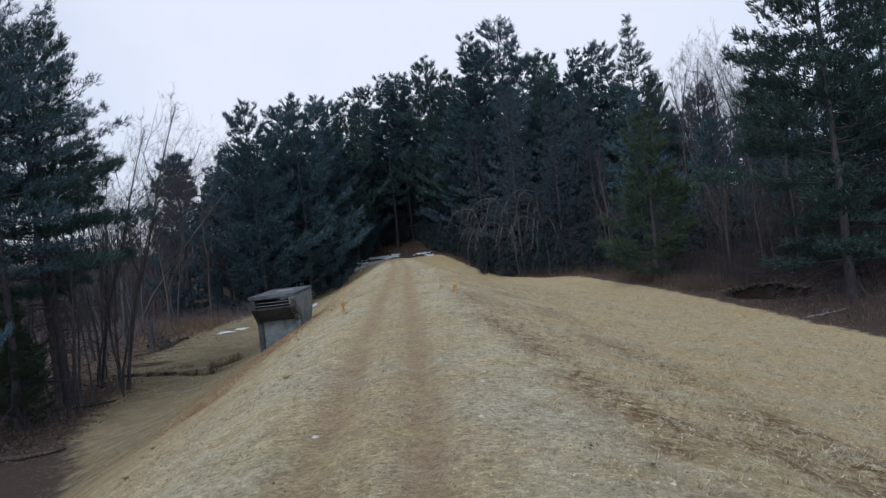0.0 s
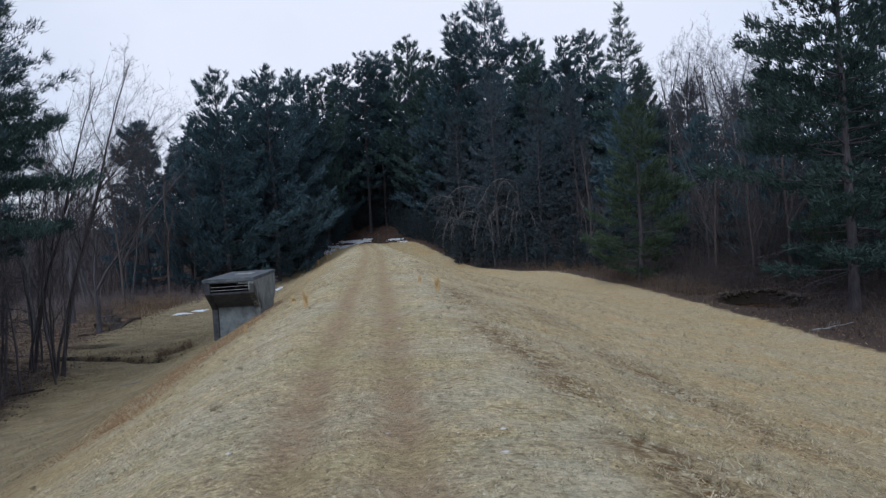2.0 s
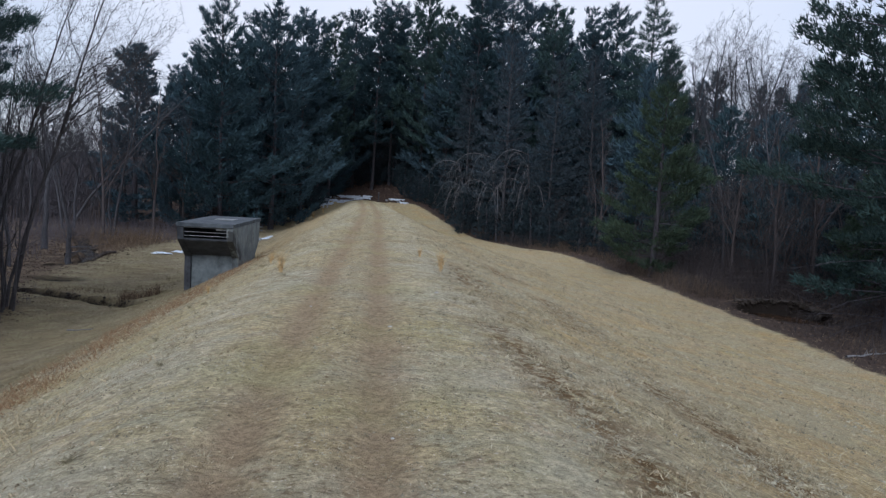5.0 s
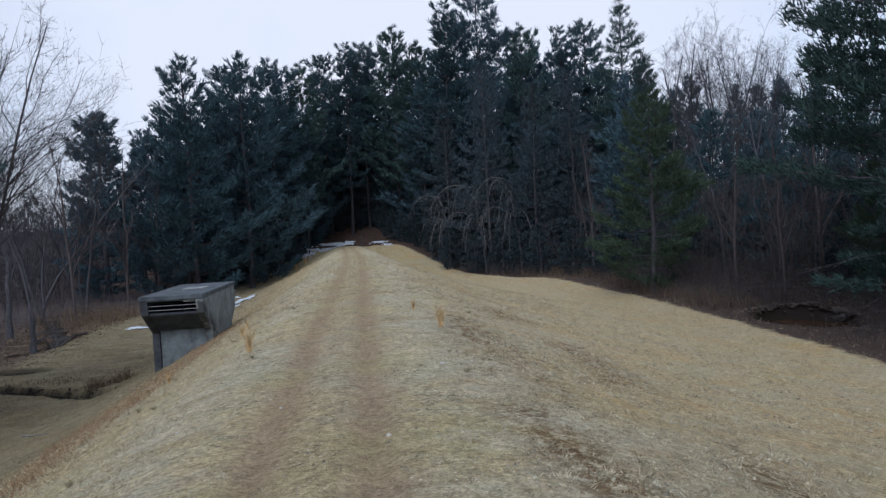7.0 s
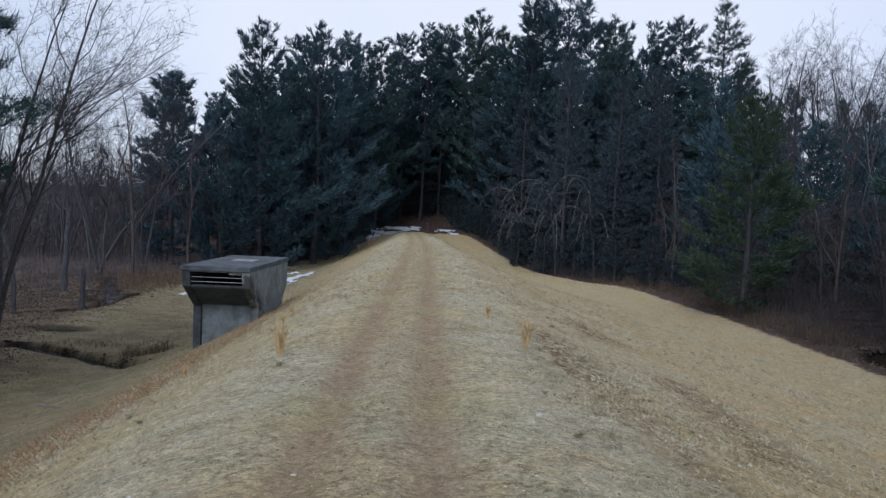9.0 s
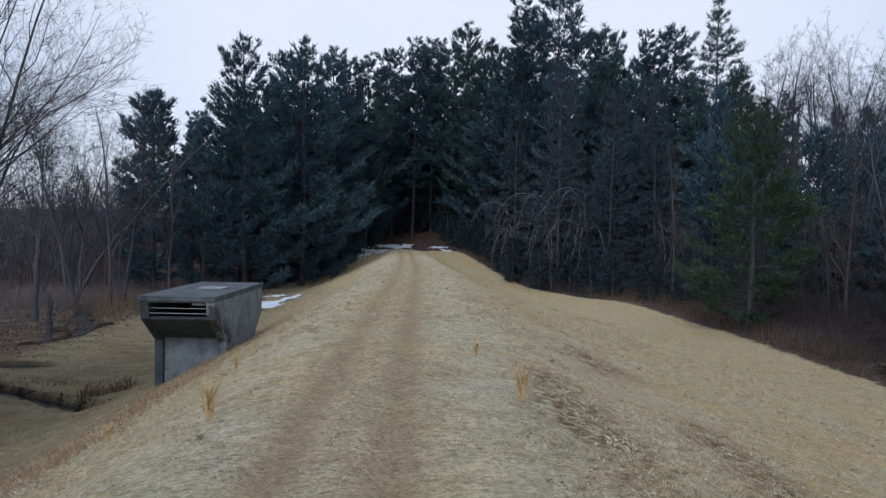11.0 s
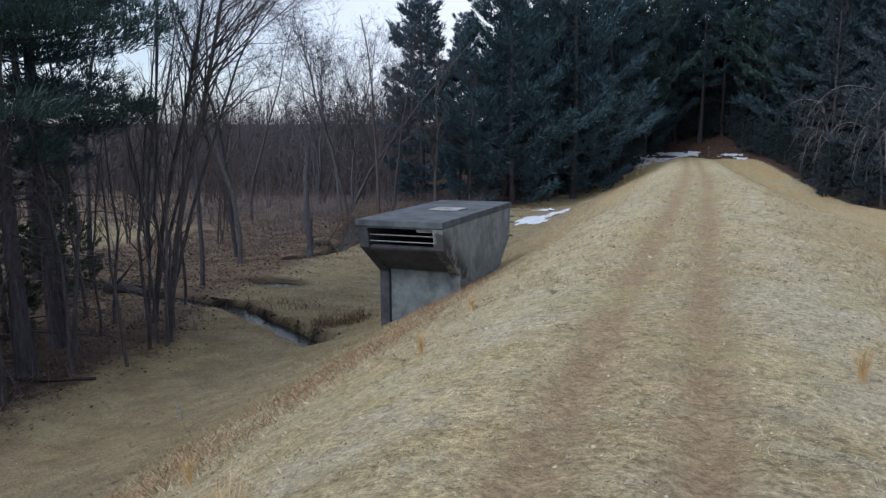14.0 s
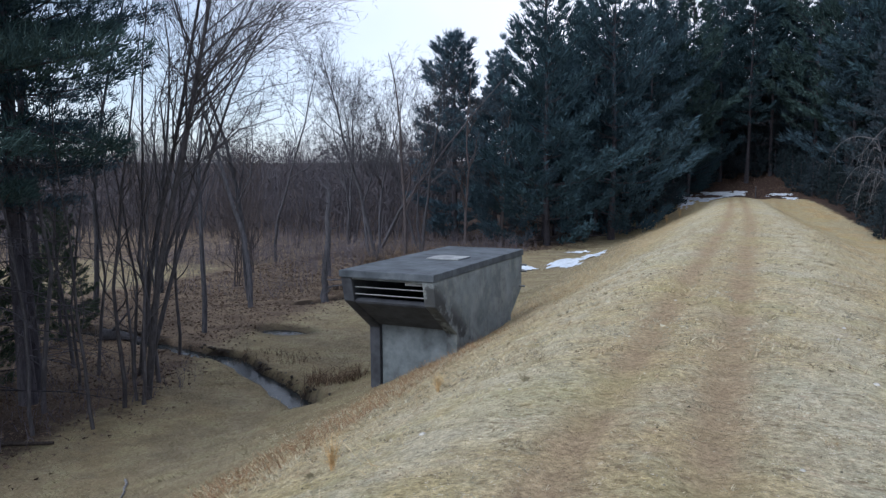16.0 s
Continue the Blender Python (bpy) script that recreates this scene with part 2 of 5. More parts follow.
GROUND = ground_material()
# Blue is raised in most needle colours to stand in for bluish haze.
NEEDLES = needle_material("pine_needles", (0.034, 0.059, 0.075), (0.055, 0.091, 0.114), (0.078, 0.123, 0.145))
YOUNG_NEEDLES = needle_material("young_pine_needles", (0.036, 0.058, 0.040), (0.058, 0.085, 0.056), (0.086, 0.112, 0.072))
# Darker copy of the needles, shade at the wood's foot put into colour.
SHADED_NEEDLES = needle_material("shaded_pine_needles", (0.019, 0.029, 0.036), (0.034, 0.049, 0.059), (0.052, 0.068, 0.077))
MID_NEEDLES = needle_material("green_pine_needles", (0.030, 0.054, 0.055), (0.052, 0.087, 0.085), (0.082, 0.123, 0.113))
GREY_NEEDLES = needle_material("grey_spruce_needles", (0.031, 0.043, 0.054), (0.052, 0.068, 0.083), (0.082, 0.100, 0.116))
PINE_BARK = bark_material("pine_bark", (0.034, 0.031, 0.037), (0.090, 0.083, 0.094))
GREY_BARK = bark_material("grey_bark", (0.042, 0.041, 0.046), (0.112, 0.109, 0.119))
PALE_BARK = bark_material("pale_bark", (0.10, 0.097, 0.10), (0.27, 0.262, 0.265))
BROWN_TWIG = bark_material("brown_twigs", (0.066, 0.057, 0.064), (0.170, 0.150, 0.160))
STRAW = straw_material("straw_blades", (0.28, 0.23, 0.135), (0.42, 0.36, 0.22), (0.56, 0.495, 0.335), True)
ORANGE_STRAW = straw_material("tawny_blades", (0.33, 0.245, 0.135), (0.45, 0.355, 0.205), (0.57, 0.47, 0.30))
HAZEL = bark_material("grey_brown_stems", (0.050, 0.046, 0.053), (0.120, 0.110, 0.121))
NEAR_BARK = bark_material("brown_grey_bark", (0.040, 0.037, 0.040), (0.118, 0.110, 0.114))
WEATHERED = bark_material("weathered_dead_wood", (0.075, 0.073, 0.078), (0.20, 0.197, 0.203))
DARK_TWIG = bark_material("dark_brush_twigs", (0.040, 0.034, 0.035), (0.104, 0.088, 0.087))
CLUMP = straw_material("matted_clumps", (0.24, 0.195, 0.12), (0.38, 0.325, 0.205), (0.52, 0.46, 0.325), True)
THATCH = straw_material("matted_thatch", (0.17, 0.135, 0.083), (0.29, 0.245, 0.155), (0.43, 0.38, 0.265), True)
RUSSET = straw_material("russet_blades", (0.15, 0.085, 0.045), (0.24, 0.145, 0.078), (0.36, 0.245, 0.14))
MEADOW_STRAW = straw_material("meadow_blades", (0.15, 0.125, 0.075), (0.21, 0.18, 0.108), (0.30, 0.26, 0.165))
LEAF = straw_material("fallen_leaves", (0.060, 0.042, 0.033), (0.115, 0.081, 0.060), (0.19, 0.14, 0.10))
REED = straw_material("dead_stalks", (0.06, 0.04, 0.028), (0.13, 0.09, 0.06), (0.27, 0.20, 0.13))
EDGE_WEED = straw_material("brown_weeds", (0.05, 0.036, 0.028), (0.10, 0.073, 0.053), (0.185, 0.137, 0.095))
CONCRETE = concrete_material()
DARK_CONCRETE = plain_material("dark_concrete", (0.026, 0.028, 0.034), (0.075, 0.080, 0.092), 3.0)
SLAB = plain_material("damp_slab_concrete", (0.036, 0.043, 0.052), (0.115, 0.13, 0.146), 2.6)
STEEL = plain_material("galvanised_steel", (0.12, 0.125, 0.13), (0.27, 0.275, 0.28), 9.0, 0.5, 0.5, 0.6)
END_CONCRETE = plain_material("pale_bluish_concrete", (0.060, 0.070, 0.076), (0.205, 0.232, 0.245), 2.4)
PALE_PLATE = plain_material("pale_weathered_plate", (0.11, 0.118, 0.125), (0.40, 0.41, 0.41), 2.2)
SNOW = plain_material("old_snow", (0.40, 0.44, 0.49), (0.74, 0.79, 0.85), 4.0, 0.6, 0.3)
STONE = plain_material("field_stone", (0.26, 0.24, 0.21), (0.55, 0.52, 0.46), 6.0)
MUD = plain_material("wet_mud_bank", (0.018, 0.014, 0.011), (0.06, 0.045, 0.034), 5.0, 0.7)
LOG_BARK = bark_material("rotten_log_bark", (0.026, 0.021, 0.020), (0.095, 0.077, 0.067))


def water_material(name, colour):
    m, n, l, s = material(name, 0.16, 0.1)
    s.inputs["Base Color"].default_value = (*colour, 1)
    at = n.new("ShaderNodeTexCoord").outputs["Object"]
    bump_node(n, l, noise_node(n, l, 6.0, 3, at), s, 0.35, 0.03)
    return m


WATER = water_material("stream_water", (0.02, 0.024, 0.026))
BROWN_WATER = water_material("brown_pool_water", (0.05, 0.028, 0.016))


# ---- mesh helpers ----
def tri_mesh(name, verts, tris, mat, smooth=False):
    """A mesh from an array of points and an array of triangles."""
    v, f = np.asarray(verts, np.float32).reshape(-1, 3), np.asarray(tris, np.int32).reshape(-1, 3)
    me = bpy.data.meshes.new(name)
    me.vertices.add(len(v))
    me.vertices.foreach_set("co", v.ravel())
    me.loops.add(3 * len(f))
    me.loops.foreach_set("vertex_index", f.ravel())
    me.polygons.add(len(f))
    me.polygons.foreach_set("loop_start", np.arange(0, 3 * len(f), 3, dtype=np.int32))
    if smooth:
        me.polygons.foreach_set("use_smooth", np.ones(len(f), bool))
    me.materials.append(mat)
    me.update(calc_edges=True)
    return me


def part(name, me, parent, label=""):
    ob = new(name, me)
    ob.parent = parent
    return tagged(ob, label)


def bm_mesh(name, bm, mat):
    me = bpy.data.meshes.new(name)
    bmesh.ops.recalc_face_normals(bm, faces=bm.faces)
    bm.to_mesh(me)
    bm.free()
    me.materials.append(mat)
    return me


class Wood:
    """Gathers tapered tubes into one mesh."""

    def __init__(self):
        self.v, self.f, self.n = [], [], 0

    def tube(self, pts, radii, sides):
        pts = np.asarray(pts, float)
        ring = np.arange(sides) * 2 * np.pi / sides
        ahead = np.gradient(pts, axis=0)
        ahead /= np.linalg.norm(ahead, axis=1, keepdims=True) + 1e-9
        side = np.cross(ahead, (0.31, 0.17, 0.93) if abs(ahead[0][2]) < 0.9 else (1.0, 0.2, 0.0))
        side /= np.linalg.norm(side, axis=1, keepdims=True) + 1e-9
        up = np.cross(side, ahead)
        r = np.asarray(radii, float)[:, None, None]
        v = pts[:, None] + r * (np.cos(ring)[None, :, None] * side[:, None] + np.sin(ring)[None, :, None] * up[:, None])
        k, i = len(pts), np.arange(sides)
        j = (i + 1) % sides
        f = []
        for a in range(k - 1):
            lo, hi = self.n + a * sides, self.n + (a + 1) * sides
            f.append(np.stack([lo + i, lo + j, hi + j], 1))
            f.append(np.stack([lo + i, hi + j, hi + i], 1))
        self.v.append(v.reshape(-1, 3))
        self.f.extend(f)
        self.n += k * sides

    def mesh(self, name, mat, smooth=True):
        return tri_mesh(name, np.concatenate(self.v), np.concatenate(self.f), mat, smooth)


def blades(root, way, length, width, rng):
    """One slim triangle a blade, from its root along its way."""
    way = way / (np.linalg.norm(way, axis=1, keepdims=True) + 1e-9)
    side = np.cross(way, rng.normal(size=way.shape))
    side /= np.linalg.norm(side, axis=1, keepdims=True) + 1e-9
    length, width = np.broadcast_to(length, len(root))[:, None], np.broadcast_to(width, len(root))[:, None]
    v = np.stack([root - side * width / 2, root + side * width / 2, root + way * length], 1)
    return v.reshape(-1, 3), np.arange(3 * len(root)).reshape(-1, 3)


# ---- the ground ----
def line_x(y):
    """The middle of the track along the dam's crest."""
    y = np.asarray(y, float)
    return -0.034 * y - 1.35 * (np.clip(y - 45, 0, 55) / 48) ** 1.5


HASH = np.random.default_rng(8).random(4096)


def value_noise(x, y, seed):
    """Smooth random values from -1 to 1 on a grid of unit cells."""
    ix, iy = np.floor(x).astype(np.int64), np.floor(y).astype(np.int64)
    fx, fy = x - ix, y - iy
    fx, fy = fx * fx * (3 - 2 * fx), fy * fy * (3 - 2 * fy)

    def at(a, b):
        return HASH[(a * 1619 + b * 31337 + seed * 6971 + (a * b) % 977) % 4096]

    top = at(ix, iy) * (1 - fx) + at(ix + 1, iy) * fx
    low = at(ix, iy + 1) * (1 - fx) + at(ix + 1, iy + 1) * fx
    return 2 * (top * (1 - fy) + low * fy) - 1


def lumps(x, y, seed=0):
    """Unevenness of about unit size at three scales."""
    x, y = np.asarray(x, float), np.asarray(y, float)
    x, y = 0.8 * x - 0.6 * y, 0.6 * x + 0.8 * y
    return 0.75 * value_noise(x * 0.6, y * 0.6, seed) + 0.4 * value_noise(x * 1.3, y * 1.3, seed + 40) + 0.22 * value_noise(x * 2.7, y * 2.7, seed + 80)


LEFT_U, LEFT_Z = (-40, -10.0, -8.3, -6.0, -4.3, -3.0, -2.2, -1.5, -0.8, 0), (-3.6, -3.6, -3.32, -2.42, -1.52, -0.91, -0.50, -0.19, -0.04, 0)
RIGHT_U, RIGHT_Z = (0, 1.0, 1.7, 2.4, 3.2, 4.5, 7, 11, 14.5, 17, 40), (0, -0.01, -0.06, -0.23, -0.52, -0.95, -1.62, -2.6, -3.3, -3.5, -3.5)
STREAM = ((-21, 37.6), (-18.3, 37.4), (-16.6, 37.1), (-15.2, 36.9), (-13.9, 36.75), (-12.9, 36.2), (-11.9, 35.6), (-10.9, 35.05), (-9.9, 34.35), (-9.0, 33.7))
UPPER_STREAM = ((-23, 62), (-19.5, 54), (-17.2, 50), (-16.2, 46.3), (-16.8, 44.2))
POOL, PUDDLE = (17.4, 39.3, 1.8, 2.3), (-14.7, 40.1, 1.1, 0.6)


def off_line(x, y, line, signed=False):
    """How far a place lies from a line on the plan; signed: below zero on the line's right."""
    best, side = np.full(np.shape(x), 1e9), np.ones(np.shape(x))
    for (ax, ay), (bx, by) in zip(line, line[1:]):
        dx, dy = bx - ax, by - ay
        t = np.clip(((x - ax) * dx + (y - ay) * dy) / (dx * dx + dy * dy), 0, 1)
        d = np.hypot(x - ax - t * dx, y - ay - t * dy)
        side = np.where(d < best, np.where(dx * (y - ay) - dy * (x - ax) < 0, -1.0, 1.0), side)
        best = np.minimum(best, d)
    return best * side if signed else best


def smooth(a, b, v):
    t = np.clip((v - a) / (b - a), 0, 1)
    return t * t * (3 - 2 * t)


def height(x, y):
    """The ground's height."""
    x, y = np.asarray(x, float), np.asarray(y, float)
    u = x - line_x(y)
    top = -0.009 * np.clip(y - 12, 0, 81)
    left, right = np.interp(u, LEFT_U, LEFT_Z), np.interp(u, RIGHT_U, RIGHT_Z)
    for d in (0.35, 0.7):
        left = (left + np.interp(u - d, LEFT_U, LEFT_Z) + np.interp(np.minimum(u + d, 0), LEFT_U, LEFT_Z)) / 3 if d < 0.5 else left
        right = (right + np.interp(np.maximum(u - d, 0), RIGHT_U, RIGHT_Z) + np.interp(u + d, RIGHT_U, RIGHT_Z)) / 3 if d < 0.5 else right
    right = right * (1 + 0.75 * smooth(40, 74, y))
    dam = top + np.where(u < 0, left, right)
    floor = np.where(u < 0, -3.6, -3.5) + 2.9 * smooth(76, 96, y) + 2.3 * smooth(93, 108, y) * (1 - smooth(30, 60, np.abs(u))) + 0.02 * np.clip(y - 101, 0, 40)
    floor = floor + 0.045 * np.clip(np.hypot(x, y - 30) - 95, 0, 100) * (1 + 0.3 * lumps(x / 40, y / 40, 6)) + 0.03 * np.clip(u - 30, 0, 60) + 0.12 * lumps(x / 3, y / 3, 3) * smooth(10, 16, np.abs(u))
    z = np.maximum(dam, floor) + 0.25 * np.exp(-np.abs(dam - floor) * 1.6) * (np.abs(u) > 3)
    z = np.where(y > 97, floor, z)
    z = z + 0.022 * lumps(x * 1.1, y * 1.1) + 0.05 * lumps(x / 2.6, y / 2.6, 2) * smooth(1.2, 3.0, np.abs(u))
    rut = np.exp(-((u + 0.40) / 0.17) ** 2) + np.exp(-((u - 0.42) / 0.17) ** 2)
    z = z - 0.045 * rut * (y < 92)
    z = z - 0.025 * (np.exp(-((u - 2.1) / 0.12) ** 2) + np.exp(-((u - 4.0) / 0.14) ** 2)) * (y < 60) * smooth(-0.3, 0.3, lumps(x * 0.7, y * 0.7, 7))
    tufty = smooth(-0.1, 0.5, lumps(x * 2.6, y * 2.2, 31)) + 0.7 * smooth(0.0, 0.5, lumps(x * 4.5, y * 3.8, 33))
    z = z + 0.020 * tufty * (1 - 0.75 * np.clip(rut, 0, 1)) * (y < 90)
    torn = np.exp(-((u - 3.1) / 1.1) ** 2) * (1 - smooth(24, 34, y)) * smooth(0.0, 0.4, lumps(x * 0.8, y * 0.5, 35))
    z = z - 0.05 * torn * smooth(-0.1, 0.3, lumps(x * 3.4, y * 2.8, 37))
    wob = 0.12 * lumps(x * 1.5, y * 1.5, 5)
    d = off_line(x, y, STREAM, True) + 1.2 * wob + 0.07 * lumps(x * 4.0, y * 4.0, 8)
    z = z - (0.27 + 0.16 * smooth(-12.2, -10.4, x)) * np.where(d > 0, 1 - smooth(0.20, 0.32, d), 1 - smooth(0.12, 0.72, -d))
    d = off_line(x, y, UPPER_STREAM) + wob
    z = z - 0.45 * (1 - smooth(0.3, 0.44, d))
    for cx, cy, rx, ry in (POOL, PUDDLE):
        d = np.hypot((x - cx) / rx, (y - cy) / ry) + 0.5 * wob
        if ry > 2:
            z = z + 0.16 * np.exp(-((d - 1.2) / 0.26) ** 2) * smooth(0.0, 0.9, (y - cy) / ry)
        z = z - (0.62 * (1 - smooth(0.94, 1.06, d)) if ry > 2 else 0.24 * (1 - smooth(0.5, 1.12, d)))
    return z


def field_mask(x, y):
    """1 where grass grows, 0 on the leaf litter of the woods and the shaded grass beside it."""
    right = np.interp(y, (0, 24, 30, 50, 60, 66, 72, 77, 85, 92), (15.2, 14.2, 14.2, 14.4, 13.8, 12.8, 9.6, 7.4, 4.4, 1.4))
    # Below y 24, tree shade on leaf-strewn grass is drawn as dark litter.
    left = np.interp(y, (0, 17, 20, 24, 29, 34, 37, 45, 55, 62, 68, 78, 84, 88, 92), (-6.0, -7.2, -8.6, -10.6, -12.2, -13.0, -14.8, -15.6, -16.8, -16.0, -14.0, -13.2, -11.4, -9.8, -8.2))
    m = smooth(-0.9, 0.9, right - x) * smooth(-2.2, 1.6, x - left) * (1 - smooth(91.5, 93.0, y))
    far = 0.75 * smooth(25, 28, -x) * smooth(41, 44, y) * (1 - smooth(50, 55, y)) * (1 - smooth(36, 42, -x))
    return np.maximum(m, far)


def spaced(*spans):
    out = [np.arange(a, b, step) for a, b, step in spans]
    return np.concatenate(out)


def build_ground():
    xs = spaced((-2000, -400, 400), (-400, -100, 60), (-100, -40, 6), (-40, -22, 1.0), (-22, -18, 0.4), (-18, -9, 0.12), (-9, -5.5, 0.2), (-5.5, 4.8, 0.09), (4.8, 22, 0.35), (22, 40, 1.0), (40, 100, 6), (100, 400, 60), (400, 2001, 400))
    ys = spaced((-2000, -400, 400), (-400, -60, 60), (-60, -10, 8), (-10, 3, 1.0), (3, 30, 0.12), (30, 32, 0.2), (32, 38.4, 0.11), (38.4, 44, 0.25), (44, 70, 0.4), (70, 110, 0.7), (110, 160, 4), (160, 400, 30), (400, 2401, 400))
    x, y = np.meshgrid(xs, ys)
    z = height(x, y)
    nx, ny = len(xs), len(ys)
    v = np.stack([x, y, z], -1).reshape(-1, 3)
    a = (np.arange(ny - 1)[:, None] * nx + np.arange(nx - 1)[None]).ravel()
    f = np.concatenate([np.stack([a, a + 1, a + nx + 1], 1), np.stack([a, a + nx + 1, a + nx], 1)])
    me = tri_mesh("ground", v, f, GROUND, True)
    x, y = v[:, 0], v[:, 1]
    u = x - line_x(y)
    rut = np.exp(-((u + 0.42) / 0.22) ** 2) + np.exp(-((u - 0.44) / 0.22) ** 2) + 0.22 * np.exp(-(u / 0.5) ** 2)
    stray = 0.35 * lumps(y * 0.35, 0 * y, 12)
    scuff = np.exp(-((u - 2.1 - stray) / 0.36) ** 2) + np.exp(-((u - 4.0 - stray) / 0.46) ** 2)
    scuff = scuff * (1 - smooth(26, 44, y)) * smooth(-0.25, 0.25, lumps(x * 0.8, y * 0.8, 13))
    scuff = scuff + 0.9 * np.exp(-((u - 3.1) / 1.1) ** 2) * (1 - smooth(24, 34, y)) * smooth(0.0, 0.4, lumps(x * 0.8, y * 0.5, 35))
    bank = off_line(x, y, STREAM, True)
    mud = np.where(bank > 0, 1 - smooth(0.24, 0.40, bank + 0.16 * lumps(x * 2.2, y * 2.2, 6)), 0.4 * (1 - smooth(0.1, 0.5, -bank)))
    mud = np.maximum(mud, 1 - smooth(0.36, 0.5, off_line(x, y, UPPER_STREAM)))
    mud = np.maximum(mud, 1 - smooth(1.05, 1.35, np.hypot((x - POOL[0]) / POOL[2], (y - POOL[1]) / POOL[3])))
    mud = np.maximum(mud, 0.8 * (1 - smooth(0.8, 1.5, np.hypot((x - PUDDLE[0]) / PUDDLE[2], (y - PUDDLE[1]) / PUDDLE[3]))))
    masks = {"field": field_mask(x, y), "rut": np.clip(rut, 0, 1) * (y < 91), "scuff": np.clip(scuff, 0, 1) * (y < 75) * (y > -5),
             "gold": smooth(1.6, 3.6, u) + 0.7 * smooth(2.2, 3.4, -u) * (1 - smooth(4.6, 6.5, -u)), "meadow": smooth(2.2, 6.6, -u), "mud": mud, "dry": smooth(11, 14, -x) * smooth(29, 36, y) * (1 - smooth(66, 76, y)), "pale": np.exp(-((np.abs(u) - 1.65) / 0.7) ** 2) * (y < 91), "rust": smooth(88, 94, y) * (1 - smooth(8, 16, np.abs(u)))}
    for key, value in masks.items():
        me.attributes.new(key, "FLOAT", "POINT").data.foreach_set("value", value.astype(np.float32))
    tagged(new("ground", me), "mown dead grass on an earth dam, leaf litter beyond", "ground", kind="structure")


build_ground()


def water_sheet(name, line, half, z, mat, label):
    """A ribbon of water that lies in a channel."""
    bm = bmesh.new()
    rows = []
    for i, (px, py) in enumerate(line):
        ax, ay = line[max(i - 1, 0)]
        bx, by = line[min(i + 1, len(line) - 1)]
        nx, ny = -(by - ay), bx - ax
        k = half / math.hypot(nx, ny)
        rows.append([bm.verts.new((px + nx * k * s, py + ny * k * s, z)) for s in (1, 0.33, -0.33, -1)])
    for a, b in zip(rows, rows[1:]):
        for i in range(3):
            bm.faces.new((a[i], a[i + 1], b[i + 1], b[i]))
    tagged(new(name, bm_mesh(name, bm, mat)), label, "water", kind="structure")


def water_disc(name, at, z, mat, label):
    bm = bmesh.new()
    cx, cy, rx, ry = at
    bm.faces.new([bm.verts.new((cx + 1.15 * rx * math.cos(a), cy + 1.15 * ry * math.sin(a), z)) for a in np.arange(28) * 2 * math.pi / 28])
    tagged(new(name, bm_mesh(name, bm, mat)), label, "water", kind="structure")


WATER_Z = -3.60
water_sheet("water", STREAM, 0.75, WATER_Z, WATER, "narrow dark stream winding through dead grass")
water_sheet("water", UPPER_STREAM, 0.5, WATER_Z, WATER, "narrow dark stream below the woods")
water_disc("water", POOL, -3.72, BROWN_WATER, "small brown pool under a dark bank")
water_disc("water", PUDDLE, -3.565, WATER, "shallow puddle in the meadow")


# ---- the concrete intake riser ----
def box(bm, x0, x1, y0, y1, z0, z1, bevel=0.0):
    made = bmesh.ops.create_cube(bm, size=1.0, matrix=Matrix.Translation(((x0 + x1) / 2, (y0 + y1) / 2, (z0 + z1) / 2)) @ Matrix.Diagonal((x1 - x0, y1 - y0, z1 - z0, 1)))
    if bevel:
        edges = {e for v in made["verts"] for e in v.link_edges}
        bmesh.ops.bevel(bm, geom=list(edges), offset=bevel, segments=2, affect="EDGES", profile=0.6)


def profile_wall(outline, x0, x1, bevel=0.025):
    """A wall of even thickness, with an outline in y and z."""
    bm = bmesh.new()
    a = [bm.verts.new((x0, y, z)) for y, z in outline]
    b = [bm.verts.new((x1, y, z)) for y, z in outline]
    bm.faces.new(a)
    bm.faces.new(b[::-1])
    for i in range(len(a)):
        j = (i + 1) % len(a)
        bm.faces.new((a[i], b[i], b[j], a[j]))
    bmesh.ops.recalc_face_normals(bm, faces=bm.faces)
    bmesh.ops.bevel(bm, geom=list(bm.edges), offset=bevel, segments=2, affect="EDGES", profile=0.6)
    return bm


